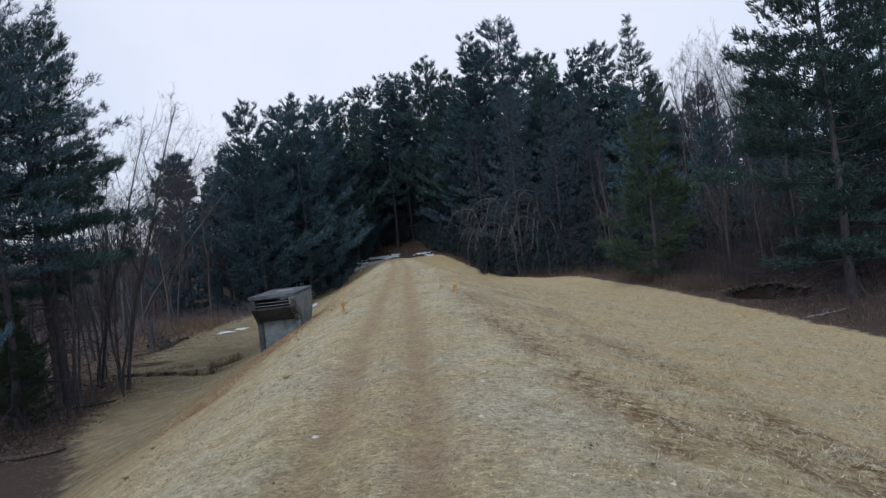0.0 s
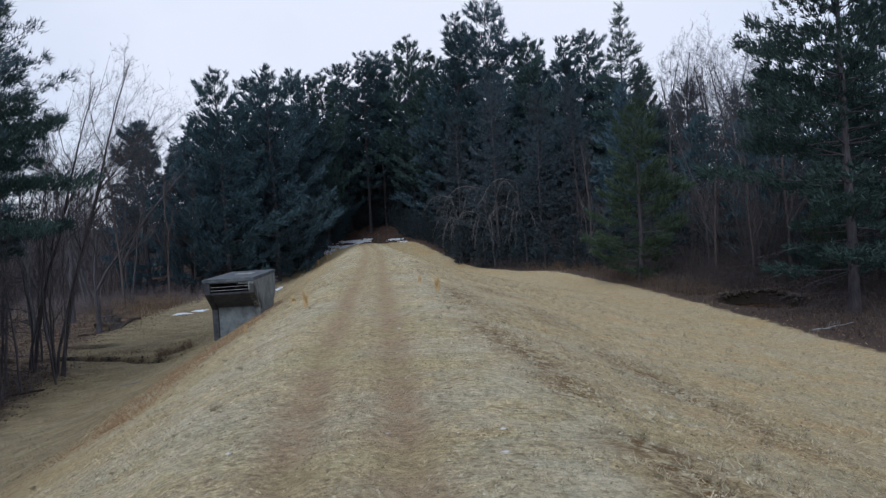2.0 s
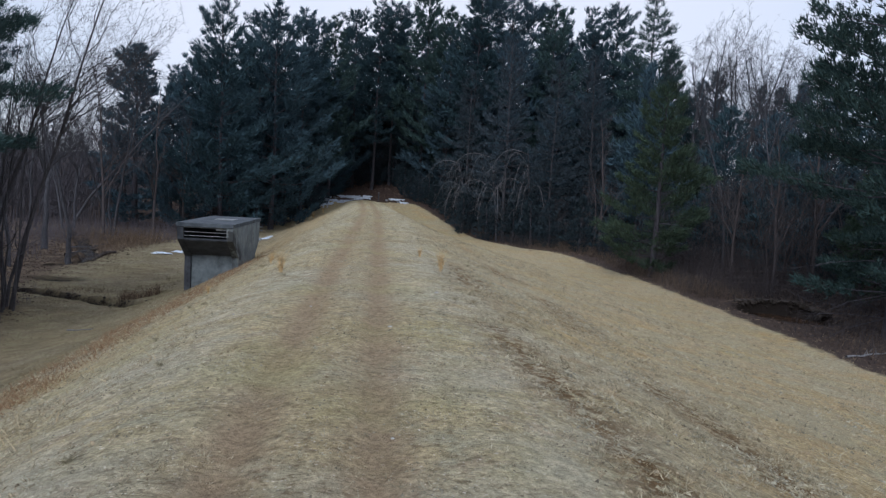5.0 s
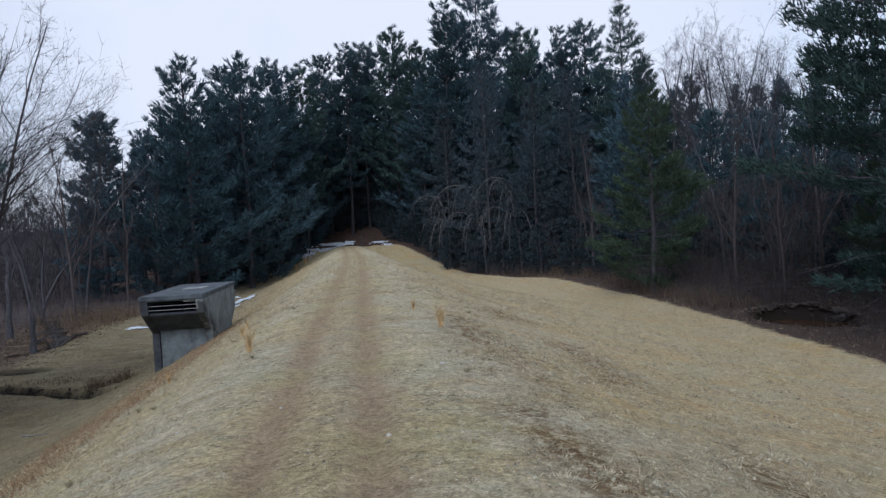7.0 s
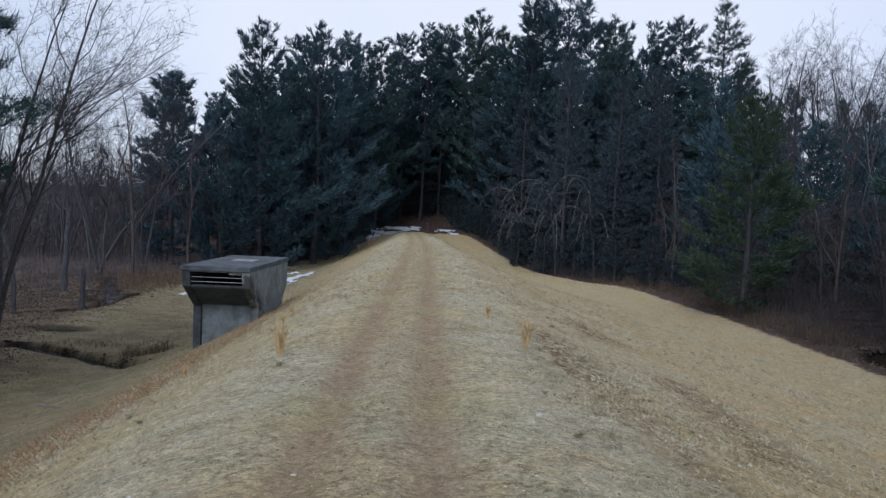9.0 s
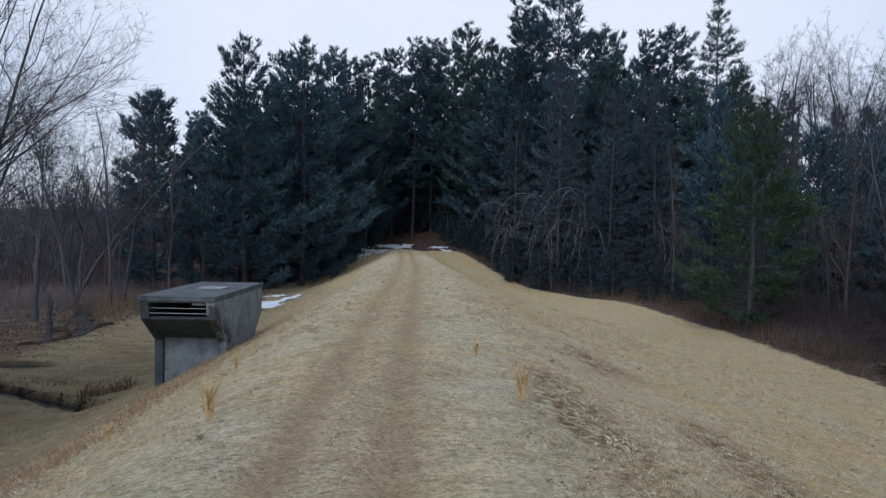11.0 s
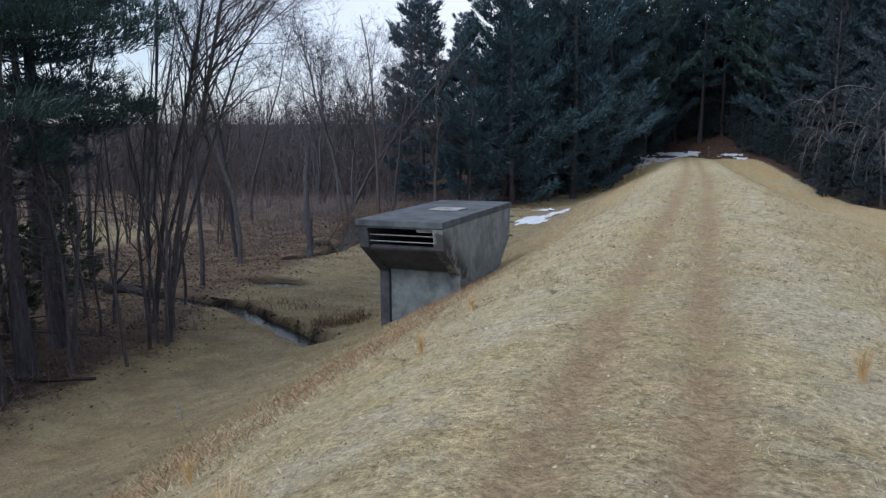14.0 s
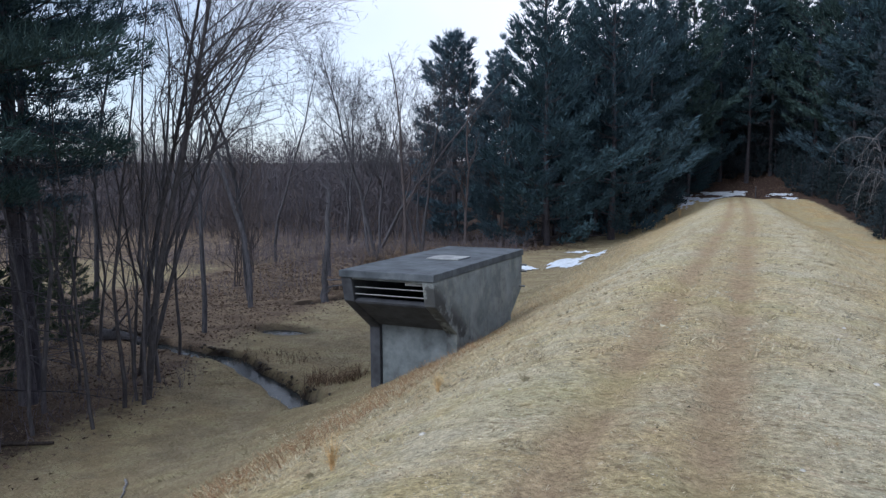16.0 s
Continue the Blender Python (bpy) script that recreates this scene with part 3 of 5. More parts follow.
def build_riser():
    riser = tagged(new("intake_riser"), "weathered grey concrete spillway riser with barred slots in the slope", "spillway riser")
    x0, x1, y0, y1, top = -7.27, -5.44, 32.12, 36.70, -0.15
    riser.location = (x0, y0, -3.0)
    bpy.context.view_layer.update()
    o = Vector(riser.location)

    def put(name, bm, mat, label="", parent=None):
        me = bm_mesh(name, bm, mat)
        me.transform(Matrix.Translation(-o))
        return part(name, me, parent or riser, label)

    outline = ((y0, top - 0.13), (y0 + 0.10, -0.72), (y0 + 0.98, -1.36), (y0 + 0.98, -4.4), (y1 - 0.72, -4.4), (y1 - 0.72, -1.50), (y1 - 0.06, -1.02), (y1, top - 0.13))
    put("side_wall", profile_wall(outline, x1 - 0.22, x1), CONCRETE, "streaked concrete side wall")
    # The left wall takes the darker concrete.
    put("side_wall", profile_wall(outline, x0, x0 + 0.22), DARK_CONCRETE, "dark concrete side wall")
    slab = bmesh.new()
    box(slab, x0 - 0.02, x1 + 0.02, y0 - 0.03, y1 + 0.03, top - 0.127, top, 0.015)
    lid = put("cover_slab", slab, SLAB, "damp dark concrete cover slab")
    patch = bmesh.new()
    box(patch, x0 + 0.72, x1 - 0.42, y0 + 2.0, y0 + 2.6, top + 0.004, top + 0.03, 0.008)
    put("hatch_plate", patch, PALE_PLATE, "pale weathered hatch plate", lid)
    i0, i1 = x0 + 0.222, x1 - 0.222
    for ya, yb, name in ((y0 + 1.06, y0 + 1.24, "end_wall"), (y1 - 0.98, y1 - 0.80, "end_wall")):
        bm = bmesh.new()
        box(bm, i0, i1, ya, yb, -4.4, -0.98, 0.012)
        put(name, bm, END_CONCRETE, "smooth pale concrete end wall")
    for sign, edge in ((1, y0), (-1, y1)):
        sill = ((edge + sign * 0.11, -0.70), (edge + sign * 0.23, -0.665), (edge + sign * 1.05, -1.02), (edge + sign * 1.05, -1.26), (edge + sign * 0.98, -1.30), (edge + sign * 0.14, -0.755))
        put("sloping_apron", profile_wall(sill, i0, i1, 0.012), DARK_CONCRETE, "dark sloping apron under the slot")
        lintel = bmesh.new()
        ya, yb = sorted((edge + sign * 0.02, edge + sign * 0.2))
        box(lintel, i0, i1, ya, yb, top - 0.165, top - 0.13, 0.008)
        put("lintel", lintel, CONCRETE)
        board = bmesh.new()
        ya, yb = sorted((edge + sign * 0.085, edge + sign * 0.11))
        box(board, i1 - 0.36, i1 - 0.03, ya, yb, -0.375, -0.315, 0.006)
        if sign > 0:
            put("board", board, PALE_PLATE, "pale weathered board wedged in the slot")
        for z in (-0.46, -0.585):
            rod = Wood()
            rod.tube([(i0 - 0.05, edge + sign * 0.13, z), (i1 + 0.05, edge + sign * 0.13, z)], [0.014, 0.014], 8)
            me = rod.mesh("rack_bar", STEEL)
            me.transform(Matrix.Translation(-o))
            part("rack_bar", me, riser, "thin steel rack bar")
    for dy, z in ((0.02, -0.48), (0.0, -0.62), (-0.10, -0.94)):
        stub = Wood()
        stub.tube([(x1 - 0.05, y1 + dy - 0.14, z), (x1 + 0.13, y1 + dy - 0.1, z - 0.01)], [0.022, 0.022], 8)
        me = stub.mesh("bar_stub", STEEL)
        me.transform(Matrix.Translation(-o))
        part("bar_stub", me, riser, "rusty bar stub")
    inner = bmesh.new()
    box(inner, i0, i1, y0 + 1.25, y1 - 0.99, -2.6, -2.4)
    put("inner_floor", inner, DARK_CONCRETE)


build_riser()


# ---- trees ----
UP = np.array([0, 0, 1.0])


def pine(seed, tall, bare, reach, count, size, mats=(PINE_BARK, NEEDLES), label="", dead=0.5, gap=0.62, taper=0.8, trunk_r=0.2, sweep=0.16, group="pines", limbs_seen=True, fine=0.62, spread=0.34, inner=0.14):
    """A white pine: trunk with dead and live limbs, and a crown of needle sprays in plumes. bare: height of the lowest live limb."""
    rng = np.random.default_rng(seed)
    tree = tagged(new("pine_tree"), label, "pine tree", group)
    wood, v, f, n = Wood(), [], [], 0
    k = 9
    lean = rng.normal(0, 0.012, 2)
    zt = np.linspace(-0.4, tall * 0.97, k)
    mid = np.stack([lean[0] * zt + 0.05 * np.sin(zt * 0.5 + seed), lean[1] * zt + 0.05 * np.cos(zt * 0.4 + seed), zt], 1)
    wood.tube(mid, np.interp(zt, (-0.4, 0.6, tall), (trunk_r * 1.35, trunk_r, 0.025)), 8)

    def stem(z):
        return np.array([np.interp(z, zt, mid[:, 0]), np.interp(z, zt, mid[:, 1]), z])

    z = bare
    limbs = []
    while z < tall - 0.25:
        s = (z - bare) / (tall - bare)
        r = reach * (1 - s) ** taper * min(1.0, 0.55 + 2.2 * s)
        whorl = rng.integers(4, 7)
        r *= rng.uniform(0.72, 1.14)
        spin = rng.uniform(0, 6.3)
        for i in range(whorl):
            limbs.append((z + rng.uniform(-0.2, 0.2), spin + i * 6.28 / whorl + rng.normal(0, 0.25), max(r * rng.uniform(0.55, 1.18), 0.25), s))
        z += gap * rng.uniform(0.7, 1.3) * (1 - 0.45 * s)
    weight = np.array([l ** 1.35 + 0.12 for _, _, l, _ in limbs])
    share = np.maximum((weight / weight.sum() * count / 8).astype(int), 2)
    for (z, a, l, s), sprays in zip(limbs, share):
        out = np.array([math.cos(a), math.sin(a), 0])
        side = np.array([-out[1], out[0], 0])
        rise = np.interp(s, (0, 0.5, 1), (-0.08, 0.16, 0.95)) + rng.normal(0, 0.09)
        t = np.linspace(0, 1, 4)
        base = stem(z)
        line = base + l * (t[:, None] * out + (rise * t + sweep * t ** 2)[:, None] * UP)
        if limbs_seen:
            wood.tube(line, np.linspace(0.012 + 0.009 * l, 0.006, 4), 3)
        m = int(sprays)
        tt = rng.uniform(inner, 1.0, m) ** 0.62
        wide = rng.uniform(-1, 1, m)
        off = wide * spread * l * np.sin(np.clip(tt, 0.1, 1) * 2.6)
        p = base + l * (tt[:, None] * out + (rise * tt + sweep * tt ** 2)[:, None] * UP) + off[:, None] * side + rng.normal(0, 0.05 + 0.02 * l, (m, 1)) * UP
        d = out * 0.55 + wide[:, None] * 0.55 * side + (0.55 + 0.5 * s) * UP
        per = 8
        root = np.repeat(p, per, 0) + rng.normal(0, 0.09 * size, (m * per, 3)) * (1, 1, 0.7)
        way = np.repeat(d, per, 0) + rng.normal(0, 0.4, (m * per, 3))
        bv, bf = blades(root, way, size * rng.uniform(0.24, 0.54, m * per), size * fine * rng.uniform(0.065, 0.115, m * per), rng)
        v.append(bv)
        f.append(bf + n)
        n += len(bv)
    for _ in range(int(dead * 26)):
        z = rng.uniform(0.8, max(bare + 1.5, 2.0))
        a, l = rng.uniform(0, 6.3), rng.uniform(0.5, 0.75 * reach)
        out = np.array([math.cos(a), math.sin(a), rng.uniform(-0.35, 0.1)])
        base = stem(z)
        bend = rng.normal(0, 0.12, 3)
        wood.tube([base, base + out * l * 0.5 + bend * l * 0.4, base + out * l + bend * l - 0.1 * l * UP], [0.022, 0.014, 0.005], 3)
        for _ in range(3):
            q = base + out * l * rng.uniform(0.4, 0.9) + bend * l * 0.5
            w = out + rng.normal(0, 0.6, 3)
            wood.tube([q, q + w * l * rng.uniform(0.15, 0.35)], [0.009, 0.003], 3)
    part("trunk", wood.mesh("trunk", mats[0]), tree)
    tagged(part("crown", tri_mesh("crown", np.concatenate(v), np.concatenate(f), mats[1]), tree), kind="stuff")
    tree["tall"] = float(tall)
    return tree


def bare_tree(seed, tall, spread, mats=GREY_BARK, label="", trunk_r=0.16, kids=(15, 7, 5), lean=(0, 0), start=0.3, group="bare trees", fork=1, rise=0.55, twig=1.0, arch=0.0):
    """A leafless tree: leader, limbs, branches and twigs."""
    rng = np.random.default_rng(seed)
    tree = tagged(new("bare_tree"), label, "tree", group)
    thick, thin = Wood(), Wood()
    fine_v, fine_f = [], []

    def twigs(p, way, length, r):
        """A last twig with a few side shoots, each one slim triangle."""
        roots, ways, longs = [p], [way], [length]
        for _ in range(3):
            roots.append(p + way * length * rng.uniform(0.25, 0.85))
            ways.append(way + rng.normal(0, 0.55, 3) + 0.15 * UP)
            longs.append(length * rng.uniform(0.3, 0.6))
        v, f = blades(np.array(roots), np.array(ways), np.array(longs), 1.5 * r, rng)
        fine_f.append(f + 3 * sum(len(q) for q in fine_f))
        fine_v.append(v)

    def limb(p, d, length, r, level):
        if level == 3:
            twigs(np.array(p, float), d / np.linalg.norm(d), length, r)
            return
        k = (9, 6, 5)[level]
        pts, way = [np.array(p, float)], d / np.linalg.norm(d)
        for _ in range(k - 1):
            way = way + rng.normal(0, (0.085, 0.20, 0.25, 0.2)[level], 3) + (0.025, 0.10, 0.08, 0.03)[level] * UP + arch * (0.25, 1.0, 0.7, 0.5)[level] * np.array([1.0, 0.0, -0.35])
            way /= np.linalg.norm(way)
            pts.append(pts[-1] + way * length / (k - 1))
        pts = np.array(pts)
        end = (0.18, 0.22, 0.35, 0.6)[level]
        (thick if level < 2 else thin).tube(pts, np.linspace(r, r * end, k), (8, 5, 3, 3)[level])
        many = max(2, int(kids[level] * rng.uniform(0.75, 1.25)))
        for i in range(many):
            t = rng.uniform(start if level == 0 else 0.22, 0.98)
            x = t * (k - 1)
            a = int(x)
            q = pts[a] + (pts[min(a + 1, k - 1)] - pts[a]) * (x - a)
            axis = pts[min(a + 1, k - 1)] - pts[a]
            axis /= np.linalg.norm(axis) + 1e-9
            w = rng.normal(size=3)
            w -= axis * (w @ axis)
            w /= np.linalg.norm(w)
            angle = rng.uniform(0.5, 1.05)
            child = axis * math.cos(angle) + w * math.sin(angle) + (rise * 0.6 if level == 0 else 0.1) * UP
            long = (spread * (1.15 - 0.75 * t) * rng.uniform(0.6, 1.2), length * rng.uniform(0.28, 0.52), length * rng.uniform(0.22, 0.42))[level]
            limb(q, child, long, max(r * (1 - (1 - end) * t) * (0.5, 0.5, 0.5)[level], 0.004 * twig), level + 1)

    for i in range(fork):
        tilt = np.array([lean[0], lean[1], 1.0]) + (rng.normal(0, 0.13 if arch else 0.16, 3) * (1, 1, 0) if fork > 1 else 0)
        limb((rng.normal(0, 0.12 * (fork > 1)), rng.normal(0, 0.12 * (fork > 1)), -0.4), tilt, tall * (1 if i == 0 else rng.uniform(0.7, 0.95)) + 0.4, trunk_r * (1 if i == 0 else 0.75), 0)
    part("trunk", thick.mesh("trunk", mats), tree)
    base = thin.n
    thin.v += fine_v
    thin.f += [f + base for f in fine_f]
    tagged(part("spray", thin.mesh("spray", mats), tree), kind="stuff")
    tree["tall"] = float(tall)
    return tree


def drooping_tree(seed, tall, label):
    """A dead leaning stem whose bleached limbs arch over and hang."""
    rng = np.random.default_rng(seed)
    tree = tagged(new("dead_tree"), label, "dead tree", "drooping dead trees")
    thick, thin = Wood(), Wood()
    t = np.linspace(0, 1, 7)
    mid = np.stack([-0.12 * tall * t ** 2, 0.05 * tall * np.sin(3 * t), tall * t - 0.3], 1)
    stem = Wood()
    stem.tube(mid, np.linspace(0.10, 0.03, 7), 7)
    for i in range(10):
        a, s = rng.normal(3.14, 0.95), rng.uniform(0.45, 1.0)
        base = np.array([np.interp(s, t, mid[:, c]) for c in range(3)])
        reach, rise = rng.uniform(0.8, 3.4), rng.uniform(0.2, 1.6)
        fall = rng.uniform(0.4, 3.0)
        q = np.linspace(0, 1, 7)
        out = np.array([math.cos(a), math.sin(a), 0])
        line = base + reach * (q ** 0.85)[:, None] * out + (rise * np.sin(q * 2.2) - fall * q ** 2.6)[:, None] * UP
        thick.tube(line, np.linspace(0.035, 0.010, 7), 5)
        for _ in range(16):
            k = rng.uniform(0.3, 1.0)
            p = np.array([np.interp(k, q, line[:, c]) for c in range(3)])
            d = rng.normal(0, 0.35, 3) + out * 0.25 - UP * 0.5
            long = rng.uniform(0.5, 1.3)
            thin.tube([p, p + d * long * 0.5, p + d * long * 0.8 - UP * 0.35 * long], [0.011, 0.008, 0.004], 3)
    part("trunk", stem.mesh("trunk", GREY_BARK), tree)
    tagged(part("crown", thick.mesh("crown", WEATHERED), tree), "bleached arching dead branches", kind="stuff")
    tagged(part("spray", thin.mesh("spray", WEATHERED), tree), kind="stuff")
    tree["tall"] = float(tall)
    return tree


def place(tree, x, y, tall=None, spin=0.0, first=False, sink=0.05, wide=1.0):
    """Stand a tree, or a copy of it, on the ground at a height of its own."""
    k = (tall or tree["tall"]) / tree["tall"]
    m = Matrix.Translation((x, y, float(height(x, y)) - sink)) @ Matrix.Rotation(spin, 4, "Z") @ Matrix.Diagonal((k * wide, k * wide, k, 1))
    if first:
        tree.matrix_basis = m
        return tree
    ob = copy_thing(tree, m @ Matrix.Diagonal([1 / c for c in tree.scale] + [1]))
    return ob


USED = set()


def stand(kinds, which, x, y, tall=None, spin=None, wide=1.0):
    tree = kinds[which]
    first = tree.name not in USED
    USED.add(tree.name)
    return place(tree, x, y, tall, spin if spin is not None else random.uniform(0, 6.28), first, wide=wide)


PINES = {
    "tall": pine(11, 24, 6, 5.8, 18500, 1.1, label="tall dark white pine in the dense woods", dead=1.0, gap=1.15, taper=0.72, fine=0.9, sweep=0.34, spread=0.27, inner=0.25),
    "crooked": pine(27, 24, 7, 5.2, 17000, 1.1, label="tall dark white pine with an uneven top", dead=1.0, gap=1.25, taper=0.55, fine=0.9, sweep=0.26, spread=0.27, inner=0.25),
    "plumed": pine(28, 24, 5, 5.6, 18500, 1.1, (PINE_BARK, MID_NEEDLES), "tall green white pine with upswept plumes", 0.8, gap=1.15, taper=0.8, fine=0.9, sweep=0.5, spread=0.24, inner=0.25),
    "tall_thin": pine(12, 24, 10, 4.6, 16000, 1.2, label="tall thin white pine with a high crown", dead=1.0, gap=0.95, taper=0.5),
    "spire": pine(13, 26, 6, 7.4, 34000, 1.0, (PINE_BARK, MID_NEEDLES), label="pointed dark conifer standing above the woods", dead=0.5, taper=0.95, gap=1.0, sweep=0.02),
    "full": pine(14, 18, 0.5, 6.2, 27000, 1.0, label="broad dark white pine with limbs to the ground", dead=0.1, gap=1.1, taper=0.86, sweep=0.5, fine=0.85, spread=0.25, inner=0.25),
    "dense": pine(29, 15, 0.8, 3.9, 24000, 0.9, label="dense narrow white pine beside the taller woods", dead=0.1, gap=0.8, taper=0.62, sweep=0.35, spread=0.36, inner=0.08, fine=0.85),
    "ragged": pine(15, 22, 3.0, 4.8, 13000, 1.1, (GREY_BARK, GREY_NEEDLES), "greyish ragged conifer with many dead limbs", 3.0, gap=0.8, taper=0.65),
    "young": pine(16, 13.5, 0.7, 4.4, 26000, 0.85, (PINE_BARK, YOUNG_NEEDLES), "young green white pine at the wood's edge", 0.1, gap=0.95, taper=0.7, sweep=0.34, spread=0.28, inner=0.25),
    "open": pine(17, 16, 5.5, 4.4, 20000, 0.62, label="white pine with open layered limbs", dead=1.6, gap=1.1, taper=0.42, trunk_r=0.17, fine=0.5),
    "heavy": pine(20, 18, 2.0, 5.6, 62000, 0.66, (PINE_BARK, MID_NEEDLES), label="big white pine with heavy drooping limbs", dead=1.2, gap=0.85, taper=0.5, trunk_r=0.22, sweep=0.12, fine=0.85, spread=0.28, inner=0.2),
    "near": pine(23, 15, 5.0, 4.8, 52000, 0.6, (PINE_BARK, MID_NEEDLES), "white pine with a dense crown over dead lower limbs", 2.8, gap=1.0, taper=0.5, trunk_r=0.19, sweep=0.12, fine=0.5),
    "broken": pine(19, 24, 7, 5.6, 18000, 1.1, label="tall ragged pine with gaps in its crown", dead=1.2, gap=1.3, taper=0.42, sweep=0.12, fine=0.75),
    "bulky": pine(22, 18, 0.6, 7.0, 9000, 1.8, label="broad dark pine behind the wood's front", dead=0.1, gap=0.85, taper=0.7, fine=0.75),
    "low": pine(21, 10, 0.15, 4.2, 3600, 1.3, (PINE_BARK, SHADED_NEEDLES), "low pine under the taller pines, shade painted into its needles", dead=0.1, gap=0.5, taper=0.75, limbs_seen=False, fine=1.1),
    "distant": pine(18, 22, 4, 5.6, 4600, 2.1, label="dark pine deep in the woods", dead=0.2, gap=1.0, limbs_seen=False, fine=0.8),
}
BARE = {
    "slender": bare_tree(31, 14, 3.6, label="slender leafless tree with fine grey twigs", trunk_r=0.11, kids=(14, 7, 5), twig=1.6),
    "spreading": bare_tree(32, 13, 7.4, label="leafless tree with wide curved limbs", trunk_r=0.11, kids=(12, 8, 6), start=0.28, twig=1.8, rise=0.25),
    "clump": bare_tree(33, 11, 2.6, DARK_TWIG, "clump of leafless brown stems", 0.08, (9, 5, 4), fork=4, start=0.35),
    "pale": bare_tree(34, 13, 6.0, GREY_BARK, "grey leafless tree with a round twiggy crown", 0.13, (13, 10, 8), fork=2, start=0.34, twig=1.7, rise=0.9),
    "sapling": bare_tree(35, 7, 1.6, NEAR_BARK, "thin leafless sapling in brown leaf litter", 0.045, (11, 5, 3), start=0.3),
    "leaning": bare_tree(37, 13, 3.2, GREY_BARK, "grey leafless tree leaning over the meadow", 0.12, (16, 8, 6), lean=(0.75, 0.0), start=0.35),
    "arching": bare_tree(42, 12, 5.4, NEAR_BARK, "clump of leafless stems with arching limbs", 0.085, (13, 9, 6), fork=2, start=0.38, twig=1.4, rise=0.5, arch=0.13, lean=(0.18, 0.0)),
    "thin": bare_tree(39, 13, 2.8, GREY_BARK, "leafless tree deep in the woods", 0.11, (11, 5, 3), start=0.3, twig=2.0),
    "round": bare_tree(46, 12, 5.4, GREY_BARK, "grey leafless tree with a round fine crown", 0.12, (13, 11, 7), fork=3, start=0.42, twig=2.1, rise=0.8),
    "thicket": bare_tree(45, 7.5, 3.6, DARK_TWIG, "tangled thicket of brown leafless stems", 0.05, (9, 7, 5), fork=3, start=0.1, twig=2.0, rise=0.2),
    "brownish": bare_tree(36, 11, 3.4, DARK_TWIG, "brown leafless tree at the wood's edge", 0.11, (18, 8, 5), start=0.15),
}

# the skyline of the woods beyond the dam's end
for x, y, top, kind in ((-19.8, 72, 10.2, "tall"), (-15.2, 70.5, 15.9, "full"), (-11.9, 76, 17.2, "full"), (-10.4, 84, 18.2, "tall"), (-6.4, 101, 22, "crooked"), (-8.6, 93, 20.0, "plumed"), (-3.9, 100, 23.2, "tall"), (-1.8, 103, 23.5, "tall_thin"), (1.9, 99, 25.2, "plumed"), (-13.8, 79, 16.4, "crooked"), (-10.6, 92, 19.0, "crooked"), (-2.6, 108, 22.4, "plumed"), (0.2, 106, 23.6, "crooked")):
    stand(PINES, kind, x, y, top - float(height(x, y)))
for x, y, top, kind in ((6.9, 86, 23.6, "tall"), (4.4, 94, 22.2, "plumed"), (13.0, 86, 20.6, "crooked"), (10.6, 86, 24.3, "broken"), (15.0, 84, 21.0, "plumed"), (18.6, 85, 20.4, "tall"), (21.7, 87, 21.2, "crooked"), (8.8, 90, 22.4, "crooked"), (16.8, 91, 20.2, "tall"), (23.5, 80, 22.3, "spire"), (26.6, 83, 16.5, "plumed"), (36.6, 95, 16.8, "tall")):
    stand(PINES, kind, x, y, top - float(height(x, y)))
for x, y, tall, kind in ((9.6, 77, 19, "ragged"), (13.4, 75.0, 17, "ragged"), (6.4, 83, 16, "ragged"), (17.5, 76, 18, "ragged"), (4.6, 91, 18, "tall"), (-9.6, 91, 17, "tall"), (-17.5, 77, 16, "tall"), (-9.5, 95, 14, "full"), (-13.6, 82, 15, "full")):
    stand(PINES, kind, x, y, tall)
stand(PINES, "dense", -22.4, 71.0, 15.4, 0.9, wide=1.2)
stand(PINES, "full", -18.4, 70.0, 13.6, 0.7, wide=0.85)
stand(PINES, "young", 15.6, 52.0, 11.7, wide=1.12)
stand(PINES, "heavy", 18.6, 34.0, 18.0, 0.5)
stand(PINES, "heavy", 24.0, 38.5, 17.0, 2.0)
stand(PINES, "young", 22.5, 42.0, 6.5)

# the left-hand wood
stand(PINES, "near", -13.8, 29.7, 14.0, 2.2, wide=1.0)
stand(PINES, "open", -15.4, 25.4, 13.0, 0.4)
stand(PINES, "open", -15.3, 31.9, 12.5, 4.1)
stand(PINES, "full", -14.2, 22.4, 9.0, 1.3, wide=0.75)
for x, y, tall in ((-22.4, 37.2, 16), (-15.0, 31.5, 15), (-13.9, 26.6, 15), (-17.0, 28.0, 16)):
    stand(PINES, "open", x, y, tall)
for x, y, tall, kind in ((-13.2, 33.0, 12.0, "arching"), (-14.9, 34.4, 11.5, "arching"), (-12.7, 32.5, 7.0, "sapling"), (-13.0, 32.7, 6.0, "sapling"), (-12.9, 32.2, 8.0, "sapling"), (-13.5, 33.5, 6.5, "sapling"), (-14.4, 33.9, 7.0, "sapling"), (-14.9, 32.7, 6.0, "sapling"), (-15.6, 33.8, 7.5, "sapling"), (-12.2, 30.9, 6.5, "sapling"), (-14.0, 31.1, 9, "sapling"), (-12.9, 28.4, 8, "sapling"), (-19.4, 44.2, 13, "slender"), (-16.6, 38.6, 11, "slender"), (-17.9, 42.4, 12, "spreading")):
    stand(BARE, kind, x, y, tall, 0.6 if kind == "arching" else None)
